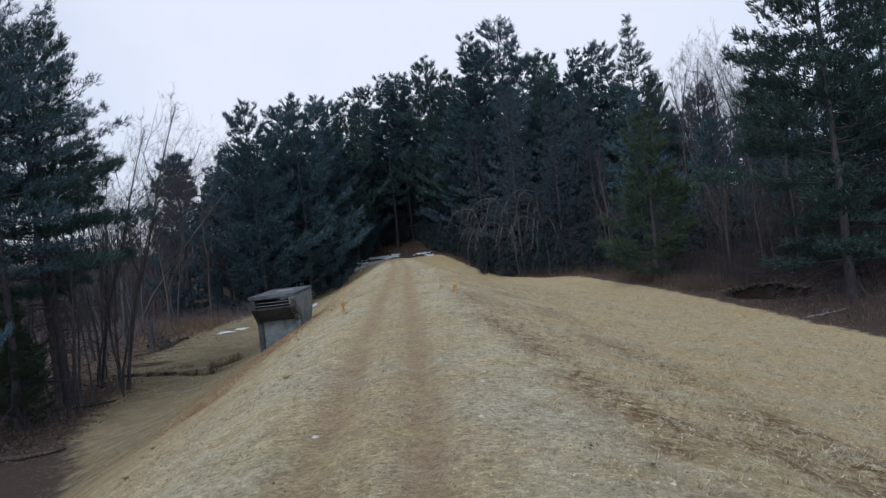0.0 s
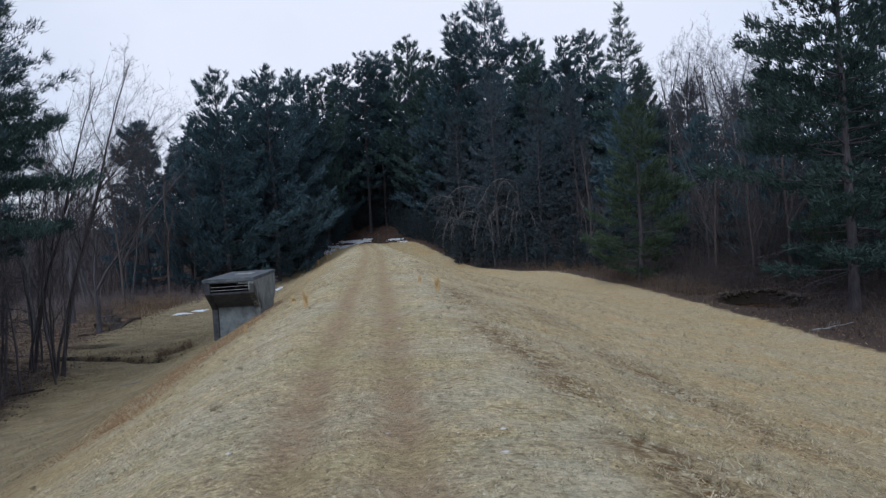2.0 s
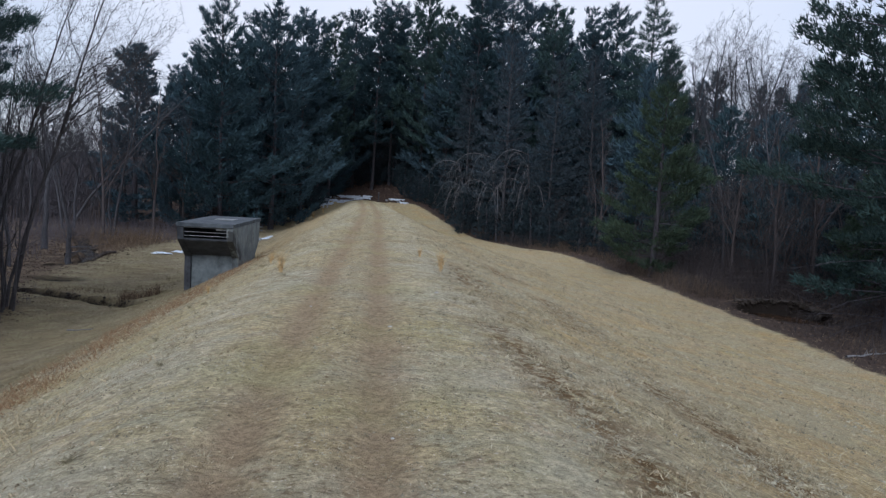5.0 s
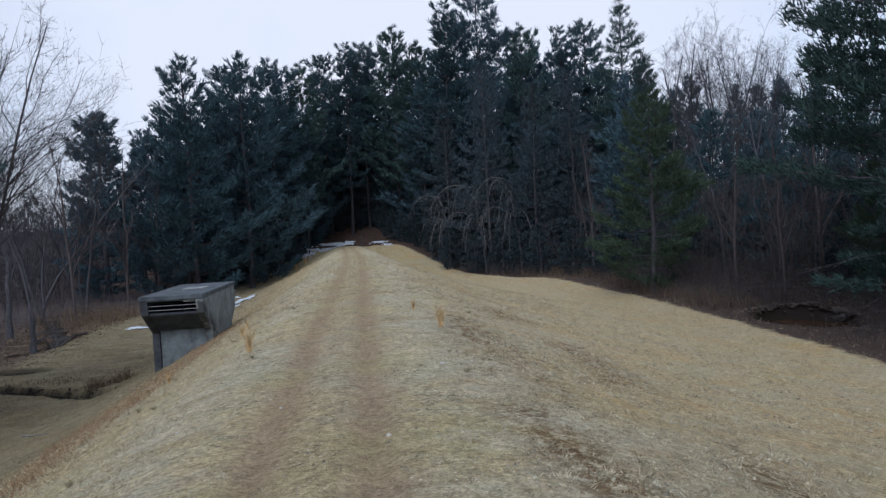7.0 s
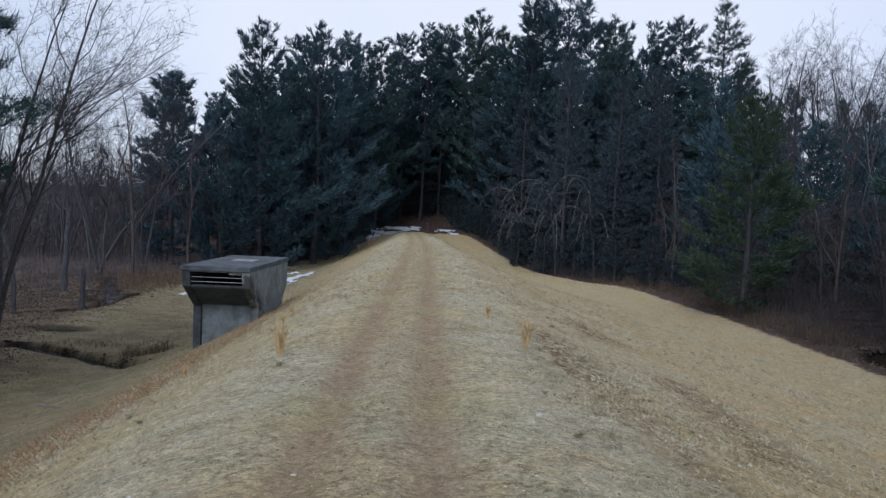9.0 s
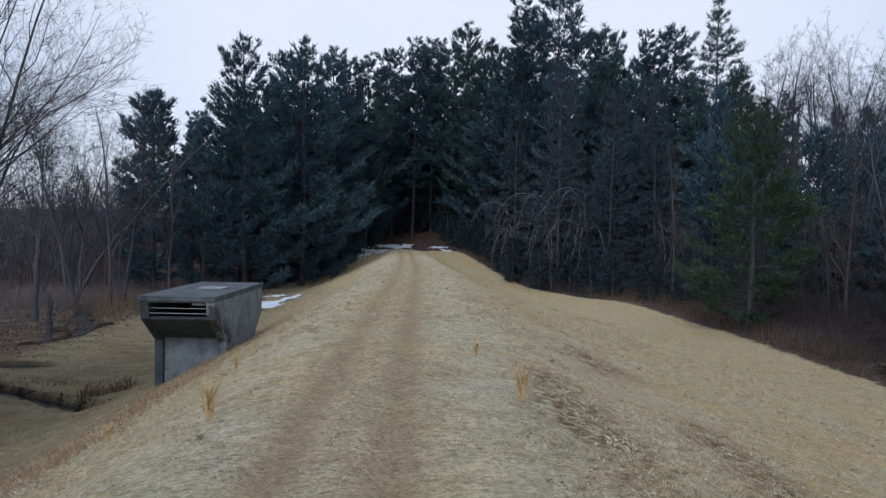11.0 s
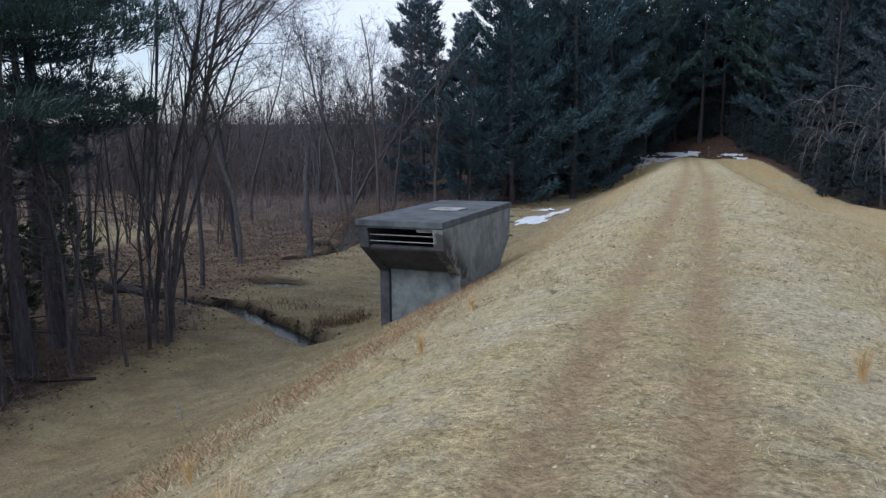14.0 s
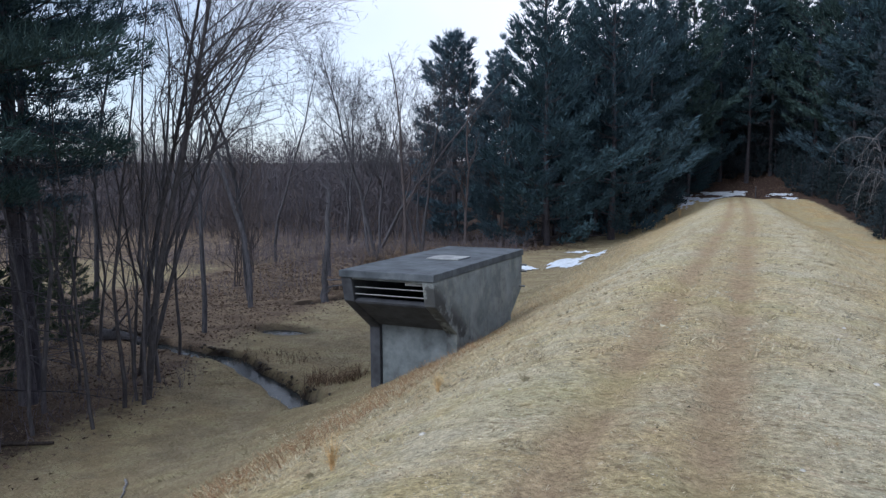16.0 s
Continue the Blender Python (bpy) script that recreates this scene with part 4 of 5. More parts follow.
for x, y, tall, kind in ((-22.9, 60.0, 12.4, "round"), (-20.9, 62.4, 11, "round"), (-28.5, 66.0, 12, "round"), (-24.5, 50.5, 7, "thicket"), (-27.5, 54.0, 7, "thicket"), (-22.5, 47.0, 6, "thicket"), (-29.5, 49.5, 7, "thicket"), (-26.5, 45.5, 7, "thicket"), (-31.5, 57.0, 7, "thicket"), (-20.2, 59, 12, "brownish"), (-18.4, 63.5, 11, "brownish"), (-26.5, 55.0, 11, "spreading"), (-17.6, 68, 10, "brownish")):
    stand(BARE, kind, x, y, tall)
for x, y, tall in ((-14.8, 28.2, 4.6), (-13.9, 26.7, 4.2), (-16.8, 31.6, 4.6)):
    stand(PINES, "young", x, y, tall)
stand(PINES, "young", -19.6, 35.9, 4.2, 1.0)
stand(BARE, "leaning", -25.0, 64.0, 14, 0.0)
DROOPING = {"limbs": drooping_tree(61, 7.0, "bleached dead tree with arching drooping limbs")}
for x, y, tall, spin in ((9.0, 76.2, 8.6, 0.1), (6.2, 81.2, 7.4, -0.4), (12.2, 75.2, 9.0, 0.5)):
    stand(DROOPING, "limbs", x, y, tall, spin)
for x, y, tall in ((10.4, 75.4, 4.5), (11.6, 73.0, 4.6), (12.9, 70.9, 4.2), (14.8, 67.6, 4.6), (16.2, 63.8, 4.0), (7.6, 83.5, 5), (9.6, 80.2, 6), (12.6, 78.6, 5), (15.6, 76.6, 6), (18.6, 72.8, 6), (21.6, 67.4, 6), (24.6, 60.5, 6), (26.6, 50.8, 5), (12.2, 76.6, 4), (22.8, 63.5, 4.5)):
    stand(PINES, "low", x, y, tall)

# the right-hand wood's edge
for x, y, tall, kind in ((16.0, 66, 11, "brownish"), (21.0, 53, 10, "brownish"), (23.5, 48, 12, "brownish"), (25.5, 52, 11, "slender"), (20.5, 46.5, 9, "brownish"), (24, 42, 10, "clump"), (27, 45, 13, "slender"), (27.5, 72, 19, "spreading"), (30.5, 76, 20, "pale"), (33, 70, 18, "pale"), (27.2, 79, 19, "pale"), (31.5, 81, 20, "pale"), (35.5, 80, 19, "pale"), (29.0, 70, 16, "pale"), (36, 76, 19, "slender"), (29, 58, 14, "brownish"), (22.6, 57.5, 12, "slender"), (25.2, 55.5, 13, "spreading"), (26.4, 61, 13, "slender"), (23.4, 64, 12, "spreading"), (27.6, 52.5, 13, "slender"), (16.5, 70.5, 9, "clump")):
    stand(BARE, kind, x, y, tall)
for x, y, tall in ((21.4, 49.0, 7), (23.6, 51.5, 8), (25.4, 47.5, 7.5), (22.0, 55.0, 7), (24.6, 58.2, 8), (27.2, 55.6, 8), (21.8, 45.2, 6), (25.6, 43.8, 7), (28.6, 48.6, 8), (22.8, 61.6, 7), (20.4, 64.8, 6), (17.6, 67.6, 6), (13.8, 72.6, 5), (15.4, 70.2, 5.5), (26.2, 66.0, 8), (22.6, 39.2, 5)):
    stand(BARE, "thicket", x, y, tall)

for x, y, tall in ((14.6, 79.5, 13), (11.0, 82.5, 12), (20.5, 71, 12), (25.0, 64, 12), (28.5, 56, 12), (17.2, 80, 14), (31, 52, 12), (34, 60, 14), (30, 66, 12), (34, 46, 12), (29.5, 43, 12), (27, 37, 11), (33, 39, 13), (26, 57.5, 9), (7.6, 97, 20), (12.0, 96, 20), (16.4, 96, 20), (20.6, 95, 20), (24.8, 92, 18.5), (4.0, 103, 20), (-1.0, 110, 19), (-12.8, 88, 17), (-15.6, 81, 16.5), (-7.6, 106, 19)):
    stand(PINES, "bulky", x, y, tall)
# the depth of the woods
rng = np.random.default_rng(5)


def scatter(count, x0, x1, y0, y1, pines, low, high, apart=2.6):
    done = []
    tries = 0
    while len(done) < count and tries < 4000:
        tries += 1
        x, y = rng.uniform(x0, x1), rng.uniform(y0, y1)
        if field_mask(np.array(x), np.array(y)) > 0.02 or any(math.hypot(x - a, y - b) < apart for a, b in done):
            continue
        if min(off_line(np.array(x), np.array(y), STREAM), off_line(np.array(x), np.array(y), UPPER_STREAM)) < 1.5 or math.hypot(x - POOL[0], y - POOL[1]) < 3.5:
            continue
        done.append((x, y))
        if rng.random() < pines:
            stand(PINES, rng.choice(["distant"]), x, y, rng.uniform(low, high))
        else:
            stand(BARE, rng.choice(["thin", "thin", "clump", "thin", "brownish"]), x, y, rng.uniform(0.45, 0.75) * high)


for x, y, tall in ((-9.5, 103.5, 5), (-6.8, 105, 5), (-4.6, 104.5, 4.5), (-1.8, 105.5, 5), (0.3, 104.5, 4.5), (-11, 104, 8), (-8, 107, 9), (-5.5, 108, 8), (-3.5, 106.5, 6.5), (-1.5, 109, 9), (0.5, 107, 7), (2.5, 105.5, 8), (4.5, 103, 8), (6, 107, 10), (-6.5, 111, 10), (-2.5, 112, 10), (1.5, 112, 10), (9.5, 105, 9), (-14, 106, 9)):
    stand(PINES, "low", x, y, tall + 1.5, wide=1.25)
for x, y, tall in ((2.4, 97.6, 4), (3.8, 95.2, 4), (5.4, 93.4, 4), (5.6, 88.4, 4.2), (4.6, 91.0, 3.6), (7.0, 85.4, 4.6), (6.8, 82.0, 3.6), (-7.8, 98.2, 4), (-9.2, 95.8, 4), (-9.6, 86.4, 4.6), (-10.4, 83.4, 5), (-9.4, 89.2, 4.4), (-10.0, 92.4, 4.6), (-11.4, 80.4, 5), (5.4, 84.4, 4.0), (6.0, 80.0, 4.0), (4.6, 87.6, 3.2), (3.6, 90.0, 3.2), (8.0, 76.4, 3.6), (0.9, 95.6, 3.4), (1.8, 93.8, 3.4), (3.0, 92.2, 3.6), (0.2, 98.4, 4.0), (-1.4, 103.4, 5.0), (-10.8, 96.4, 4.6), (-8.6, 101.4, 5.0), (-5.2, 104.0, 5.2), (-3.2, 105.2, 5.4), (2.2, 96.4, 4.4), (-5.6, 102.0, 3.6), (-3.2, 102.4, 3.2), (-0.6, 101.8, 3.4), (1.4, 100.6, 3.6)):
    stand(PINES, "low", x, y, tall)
for x, y, tall, kind in ((-8.5, 105, 13, "bulky"), (-3.0, 108, 12, "bulky"), (2.5, 107, 13, "bulky"), (8.0, 101, 14, "bulky"), (-12, 101, 14, "bulky"), (4.6, 96.5, 13, "full"), (-8.4, 98.5, 12, "full")):
    stand(PINES, kind, x, y, tall)
scatter(20, -34, 50, 108, 132, 0.85, 15, 19, 4.4)
scatter(18, 20, 52, 72, 102, 0.7, 14, 17, 4.0)
scatter(9, 8, 30, 89, 102, 0.85, 15, 18, 4.0)
scatter(26, 24, 60, 30, 70, 0.25, 12, 16, 3.8)
scatter(12, -23, -16, 78, 104, 0.8, 12, 15, 3.0)
scatter(12, -60, -24, 76, 104, 0.0, 10, 13, 4.0)
scatter(9, -60, -30, 48, 74, 0.0, 11, 14, 5.0)
scatter(12, -34, -18, 6, 30, 0.4, 12, 15, 3.0)
for x, y, tall, kind in ((-22.9, 39.8, 12, "thin"), (-21.6, 41.5, 11, "slender"), (-24.0, 44.0, 12, "spreading"), (-13.6, 33.9, 9, "sapling"), (-15.3, 36.2, 8, "sapling"), (-13.0, 30.2, 7, "sapling"), (-16.9, 34.2, 9, "sapling")):
    stand(BARE, kind, x, y, tall)


# ---- grass, brush and small things ----
def grass_points(count, y0, y1, u0, u1, rng, power=1.0):
    y = y0 + (y1 - y0) * rng.random(count) ** power
    u = rng.uniform(u0, u1, count)
    x = u + line_x(y)
    keep = rng.random(count) < field_mask(x, y)
    rut = np.exp(-((u + 0.40) / 0.24) ** 2) + np.exp(-((u - 0.42) / 0.24) ** 2)
    keep &= rng.random(count) > 0.72 * np.clip(rut, 0, 1)
    keep &= ~((x > -7.35) & (x < -5.36) & (y > 33.0) & (y < 36.1))
    keep &= np.minimum(off_line(x, y, STREAM), off_line(x, y, UPPER_STREAM)) > 0.45
    clump = 0.9 * lumps(x * 6, y * 6, 9) + 0.7 * lumps(x * 1.6, y * 1.6, 11)
    keep &= rng.random(count) < np.clip(0.62 + 0.6 * clump, 0.2, 1)
    return x[keep], y[keep], clump[keep]


def lay_grass(name, sets, mat, label, seed):
    """Loose blades of grass; sets of count, y from, y to, u from, u to, length, width, uprightness, crowding towards the near end."""
    rng = np.random.default_rng(seed)
    vs, fs, n = [], [], 0
    for count, y0, y1, u0, u1, long, wide, lift, power in sets:
        x, y, clump = grass_points(count, y0, y1, u0, u1, rng, power)
        a = rng.uniform(0, 2 * np.pi, len(x)) + 0.8 * lumps(x, y, 4)
        way = np.stack([np.cos(a), 0.8 * np.sin(a), lift * rng.uniform(0.15, 1.6, len(x))], 1)
        root = np.stack([x, y, height(x, y) - 0.005], 1)
        v, f = blades(root, way, long * rng.uniform(0.5, 1.3, len(x)) * (1 + 0.35 * np.clip(clump, -1, 1)), wide * rng.uniform(0.6, 1.3, len(x)), rng)
        vs.append(v)
        fs.append(f + n)
        n += len(v)
    tagged(new(name, tri_mesh(name, np.concatenate(vs), np.concatenate(fs), mat)), label, "grass", kind="stuff")


lay_grass("grass", ((150000, 4.5, 31, -3.4, 4.4, 0.034, 0.005, 0.7, 1.0), (36000, 18, 34, -5.2, -3.0, 0.07, 0.0085, 0.6, 1.0), (90000, 30, 55, -7.0, 9, 0.05, 0.009, 0.6, 1.3),
                    (70000, 6, 40, 4.2, 16, 0.045, 0.009, 0.6, 1.2), (60000, 45, 91, -10, 14, 0.07, 0.013, 0.6, 1.0)),
          STRAW, "dead straw-coloured mown grass lying in mats", 21)
lay_grass("meadow_grass", ((52000, 17, 36, -11.5, -4.6, 0.075, 0.009, 0.6, 1.0), (60000, 28, 58, -16, -7.0, 0.09, 0.011, 0.7, 1.0)), MEADOW_STRAW, "dull brown dead grass of the wet meadow", 24)

lay_grass("shoulder_grass", ((9000, 15, 40, -6.0, -3.2, 0.085, 0.008, 0.6, 1.0), (14000, 16, 34, -4.9, -3.4, 0.13, 0.008, 1.1, 1.0)), RUSSET, "russet rough grass along the dam's slope", 25)


def lay_tussocks(name, sets, mat, label, seed):
    """Low matted tussocks, many blades falling outwards from each; sets of count, y from, y to, u from, u to, size, crowding."""
    rng = np.random.default_rng(seed)
    vs, fs, n, per = [], [], 0, 9
    for count, y0, y1, u0, u1, size, power in sets:
        x, y, clump = grass_points(count, y0, y1, u0, u1, rng, power)
        k = np.repeat(size * rng.uniform(0.5, 1.4, len(x)), per)
        a = rng.uniform(0, 2 * np.pi, len(k))
        out = np.stack([np.cos(a), np.sin(a), 0 * a], 1)
        spot = np.repeat(np.stack([x, y], 1), per, 0) + out[:, :2] * (k * rng.uniform(0, 0.6, len(k)))[:, None]
        root = np.concatenate([spot, (height(spot[:, 0], spot[:, 1]) - 0.004 + 0.22 * k * rng.random(len(k)))[:, None]], 1)
        way = out * 0.5 + rng.normal(0, 0.45, (len(k), 3)) * (1, 1, 0.4) + (0, 0, 0.55)
        v, f = blades(root, way, k * rng.uniform(0.5, 1.1, len(k)), 0.085 * k, rng)
        vs.append(v)
        fs.append(f + n)
        n += len(v)
    tagged(new(name, tri_mesh(name, np.concatenate(vs), np.concatenate(fs), mat)), label, "grass", kind="stuff")


lay_tussocks("grass_tussocks", ((14000, 5, 30, -3.6, 4.6, 0.045, 1.0), (2000, 18, 36, -4.8, -3, 0.07, 1.0), (9000, 8, 45, 4.4, 15, 0.085, 1.2), (5000, 28, 60, -3.5, 9, 0.10, 1.3), (4000, 5, 24, 1.6, 4.8, 0.07, 1.0)), CLUMP, "low matted tussocks of dead grass", 23)
def lay_clods(name, sets, mat, label, seed):
    """Small matted humps of thatch, four sides and a crooked top each; sets of count, y from, y to, u from, u to, size."""
    rng = np.random.default_rng(seed)
    vs, fs, n = [], [], 0
    for count, y0, y1, u0, u1, size in sets:
        x, y, clump = grass_points(count, y0, y1, u0, u1, rng)
        m = len(x)
        k = size * rng.uniform(0.45, 1.3, m) * (1 + 0.3 * np.clip(clump, -1, 1))
        turn = rng.uniform(0, 6.28, m)
        corners = []
        for i in range(4):
            a, r = turn + i * 1.571 + rng.normal(0, 0.25, m), k * rng.uniform(0.55, 1.1, m)
            cx, cy = x + r * np.cos(a), y + r * np.sin(a)
            corners.append(np.stack([cx, cy, height(cx, cy) - 0.006], 1))
        tx, ty = x + 0.35 * k * rng.normal(size=m), y + 0.35 * k * rng.normal(size=m)
        corners.append(np.stack([tx, ty, height(x, y) + 0.55 * k * rng.uniform(0.5, 1.2, m)], 1))
        i = 5 * np.arange(m)[:, None] + n
        vs.append(np.stack(corners, 1).reshape(-1, 3))
        fs.append(np.concatenate([i + np.array([[a, b, 4]]) for a, b in ((0, 1), (1, 2), (2, 3), (3, 0))]))
        n += 5 * m
    tagged(new(name, tri_mesh(name, np.concatenate(vs), np.concatenate(fs), mat, True)), label, "grass", kind="stuff")


lay_clods("thatch_clods", ((46000, 4.5, 30, -3.6, 4.8, 0.017), (9000, 6, 26, 1.5, 4.8, 0.024), (7000, 8, 40, 4.6, 14, 0.035), (7000, 28, 50, -3.4, 6, 0.032)), THATCH, "small humps of matted thatch and torn turf", 26)
lay_grass("rough_grass", ((7000, 37, 88, -7.0, -3.4, 0.2, 0.016, 1.0, 1.0), (3000, 6, 40, -3.4, -1.6, 0.13, 0.007, 0.8, 1.0), (7000, 20, 66, 13, 17, 0.16, 0.014, 1.0, 1.0)),
          ORANGE_STRAW, "tawny unmown grass along the dam's shoulder", 22)


PLUME = straw_material("tawny_plumes", (0.50, 0.31, 0.125), (0.62, 0.42, 0.19), (0.72, 0.54, 0.30))


def tuft(seed, tall, spread, count, mat, label, group, name="grass_tuft"):
    """Blades that spring from one root."""
    rng = np.random.default_rng(seed)
    lean = rng.normal(0, spread * 0.55, (count, 2))
    tip = np.concatenate([lean, np.ones((count, 1))], 1) * (tall * rng.uniform(0.4, 1.1, count))[:, None]
    side = rng.normal(0, 0.0012, (count, 3))
    foot = np.concatenate([rng.normal(0, 0.03 * tall, (count, 2)), np.full((count, 1), -0.01)], 1)
    mid = foot + tip * (0.4, 0.4, 0.5)
    tip = foot + tip + np.concatenate([lean * 0.4 * tall, np.full((count, 1), -0.08 * tall)], 1)
    v = np.concatenate([foot, mid - side, mid + side, tip])
    i = np.arange(count)
    f = np.concatenate([np.stack([i, i + count, i + 2 * count], 1), np.stack([i + count, i + 2 * count, i + 3 * count], 1)])
    return tagged(new(name, tri_mesh(name, v, f, mat)), label, "grass tuft", group)


TALL = tuft(41, 0.52, 0.30, 170, PLUME, "tall tawny tuft of dead grass", "grass tufts")
LOW = tuft(42, 0.13, 1.1, 110, STRAW, "low grey-straw tuft of matted grass", "grass tufts")
first_tall, first_low = True, True
for x, y, k in ((0.90, 21.9, 1.0), (-2.12, 21.4, 1.05), (0.55, 24.6, 0.6), (-3.0, 25.4, 0.6), (-3.9, 23.2, 0.5), (-9.2, 79.0, 1.7), (-8.6, 80.5, 1.8), (-7.9, 82.5, 1.6), (-3.4, 28.0, 0.5)):
    m = Matrix.Translation((x, y, float(height(x, y)))) @ Matrix.Rotation(y, 4, "Z") @ Matrix.Diagonal((k, k, k, 1))
    if first_tall:
        TALL.matrix_basis, first_tall = m, False
    else:
        copy_thing(TALL, m @ Matrix.Diagonal([1 / c for c in TALL.scale] + [1]))
rng = np.random.default_rng(44)
for _ in range(44):
    y = rng.uniform(6, 38)
    side = rng.random() < 0.65
    x = float(line_x(y)) + (rng.uniform(1.2, 3.6) if side else -rng.uniform(1.1, 4.0))
    k = rng.uniform(0.5, 1.1)
    m = Matrix.Translation((x, y, float(height(x, y)))) @ Matrix.Rotation(y * 3, 4, "Z") @ Matrix.Diagonal((k, k, 0.7 * k, 1))
    if first_low:
        LOW.matrix_basis, first_low = m, False
    else:
        copy_thing(LOW, m @ Matrix.Diagonal([1 / c for c in LOW.scale] + [1]))


def brush(name, spots, mat, label, seed):
    """Thin upright stems with side twigs; spots of x, y, half-widths, count and height."""
    rng = np.random.default_rng(seed)
    vs, fs, n = [], [], 0
    for cx, cy, rx, ry, count, tall in spots:
        x, y = cx + rx * rng.uniform(-1, 1, count), cy + ry * rng.uniform(-1, 1, count)
        dry = (np.hypot((x - POOL[0]) / POOL[2], (y - POOL[1]) / POOL[3]) > 1.25) & ((field_mask(x, y) < 0.4) | (x < 0))
        x, y = x[dry], y[dry]
        count = len(x)
        root = np.stack([x, y, height(x, y) - 0.02], 1)
        way = np.concatenate([rng.normal(0, 0.3, (count, 2)), np.ones((count, 1))], 1)
        long = tall * rng.uniform(0.35, 1.15, count)
        v, f = blades(root, way, long, 0.02 * rng.uniform(0.5, 1.4, count), rng)
        vs.append(v)
        fs.append(f + n)
        n += len(v)
        unit = way / np.linalg.norm(way, axis=1, keepdims=True)
        for _ in range(3):
            t = rng.uniform(0.3, 0.9, count)
            v, f = blades(root + unit * (long * t)[:, None], unit * 0.6 + rng.normal(0, 0.6, (count, 3)), long * rng.uniform(0.25, 0.5, count), 0.012, rng)
            vs.append(v)
            fs.append(f + n)
            n += len(v)
    tagged(new(name, tri_mesh(name, np.concatenate(vs), np.concatenate(fs), mat)), label, "brush", kind="stuff")


brush("brush", ((17.4, 54.5, 2.2, 11.5, 1500, 1.2), (22, 45, 5, 20, 2000, 1.5), (15, 73, 6, 3, 1200, 1.3), (8, 82, 3, 4, 700, 1.2), (26, 62, 6, 10, 1600, 1.8), (18, 30, 3, 5, 700, 0.9), (20.5, 42, 2.5, 5, 900, 1.3), (21, 56, 3, 8, 1200, 2.2), (10.5, 75.5, 3.0, 4.0, 900, 1.0), (5.6, 86, 2.4, 5, 600, 0.9)), DARK_TWIG, "bare brown brush along the wood's edge", 51)
brush("brush", ((-21.5, 52, 3.0, 8, 500, 0.9), (-20, 64, 5, 5, 1000, 1.3), (-14.5, 30.5, 2.0, 4.0, 400, 0.6), (-27, 58, 6, 6, 1500, 1.6), (-31, 52, 5, 4, 500, 1.2), (-15, 24, 3, 5, 500, 0.7), (-22, 33, 4, 6, 350, 0.9), (-13.2, 86, 3, 5, 700, 1.0)), BROWN_TWIG, "bare brown brush at the meadow's edge", 52)
brush("brush", ((-19, 58.5, 3, 3, 800, 1.0), (-17.8, 55, 1.6, 5, 700, 0.7), (-16.8, 48.5, 0.5, 2.2, 260, 0.45), (-12.6, 36.9, 1.4, 0.5, 150, 0.22)), REED, "dark dead weeds along the stream bank", 53)
brush("reed_clump", ((-9.4, 35.0, 0.75, 0.32, 300, 0.42),), REED, "clump of dark dead reeds beside the stream", 54)
brush("brush", ((16.2, 54.0, 1.3, 11.0, 2200, 0.75), (13.6, 69, 2.6, 4, 900, 0.8), (17.5, 30, 2, 3.4, 400, 0.5)), EDGE_WEED, "brown dead weeds fringing the mown field", 55)


def snow_patch(cx, cy, rx, ry, seed, label="thin patch of old snow on dead leaves"):
    """A ragged sheet of snow that follows the ground and thins to its edge."""
    xs, ys = np.linspace(-1.2, 1.2, 34), np.linspace(-1.2, 1.2, 26)
    gx, gy = np.meshgrid(xs, ys)
    wx, wy = cx + gx * rx, cy + gy * ry
    shape = 0.9 - np.hypot(gx, gy) + 0.55 * lumps(gx * 3.2 + seed, gy * 2.6, seed) + 0.34 * lumps(gx * 8, gy * 7 + seed, seed + 1)
    z = height(wx, wy) + np.clip(0.16 * np.sqrt(np.clip(shape, 0, 1)) * (0.75 + 0.5 * lumps(wx * 3, wy * 3, seed)) + 0.004, 0.004, 0.25) - 0.012 * (shape < 0)
    v = np.stack([wx, wy, z], -1).reshape(-1, 3)
    nx = len(xs)
    a = (np.arange(len(ys) - 1)[:, None] * nx + np.arange(nx - 1)[None]).ravel()
    f = np.concatenate([np.stack([a, a + 1, a + nx + 1], 1), np.stack([a, a + nx + 1, a + nx], 1)])
    f = f[(shape.ravel()[f] > 0.02).all(1)]
    used, back = np.unique(f, return_inverse=True)
    ob = new("snow_patch", tri_mesh("snow_patch", v[used] - (cx, cy, 0), back.reshape(-1, 3), SNOW, True))
    ob.location = (cx, cy, 0)
    tagged(ob, label, "snow", "snow patches")


for x, y, rx, ry, seed in ((-9.4, 93.8, 1.7, 1.8, 1), (-8.4, 89.8, 1.0, 2.2, 2), (-6.6, 95.2, 1.8, 1.7, 3), (-4.7, 95.0, 1.4, 1.3, 4), (-6.2, 92.6, 1.5, 0.8, 12), (-8.2, 91.6, 1.5, 1.4, 13), (-0.9, 94.2, 1.2, 0.9, 5), (0.2, 92.2, 0.9, 1.0, 6), (-10.9, 60.2, 1.2, 2.2, 7), (-12.6, 57.5, 0.8, 0.9, 8), (-14.0, 52.0, 0.6, 0.4, 9), (-13.3, 53.2, 0.5, 0.4, 10), (-11.8, 66.0, 0.7, 0.5, 11), (-10.2, 63.6, 0.8, 1.6, 15)):
    snow_patch(x, y, rx, ry, seed)


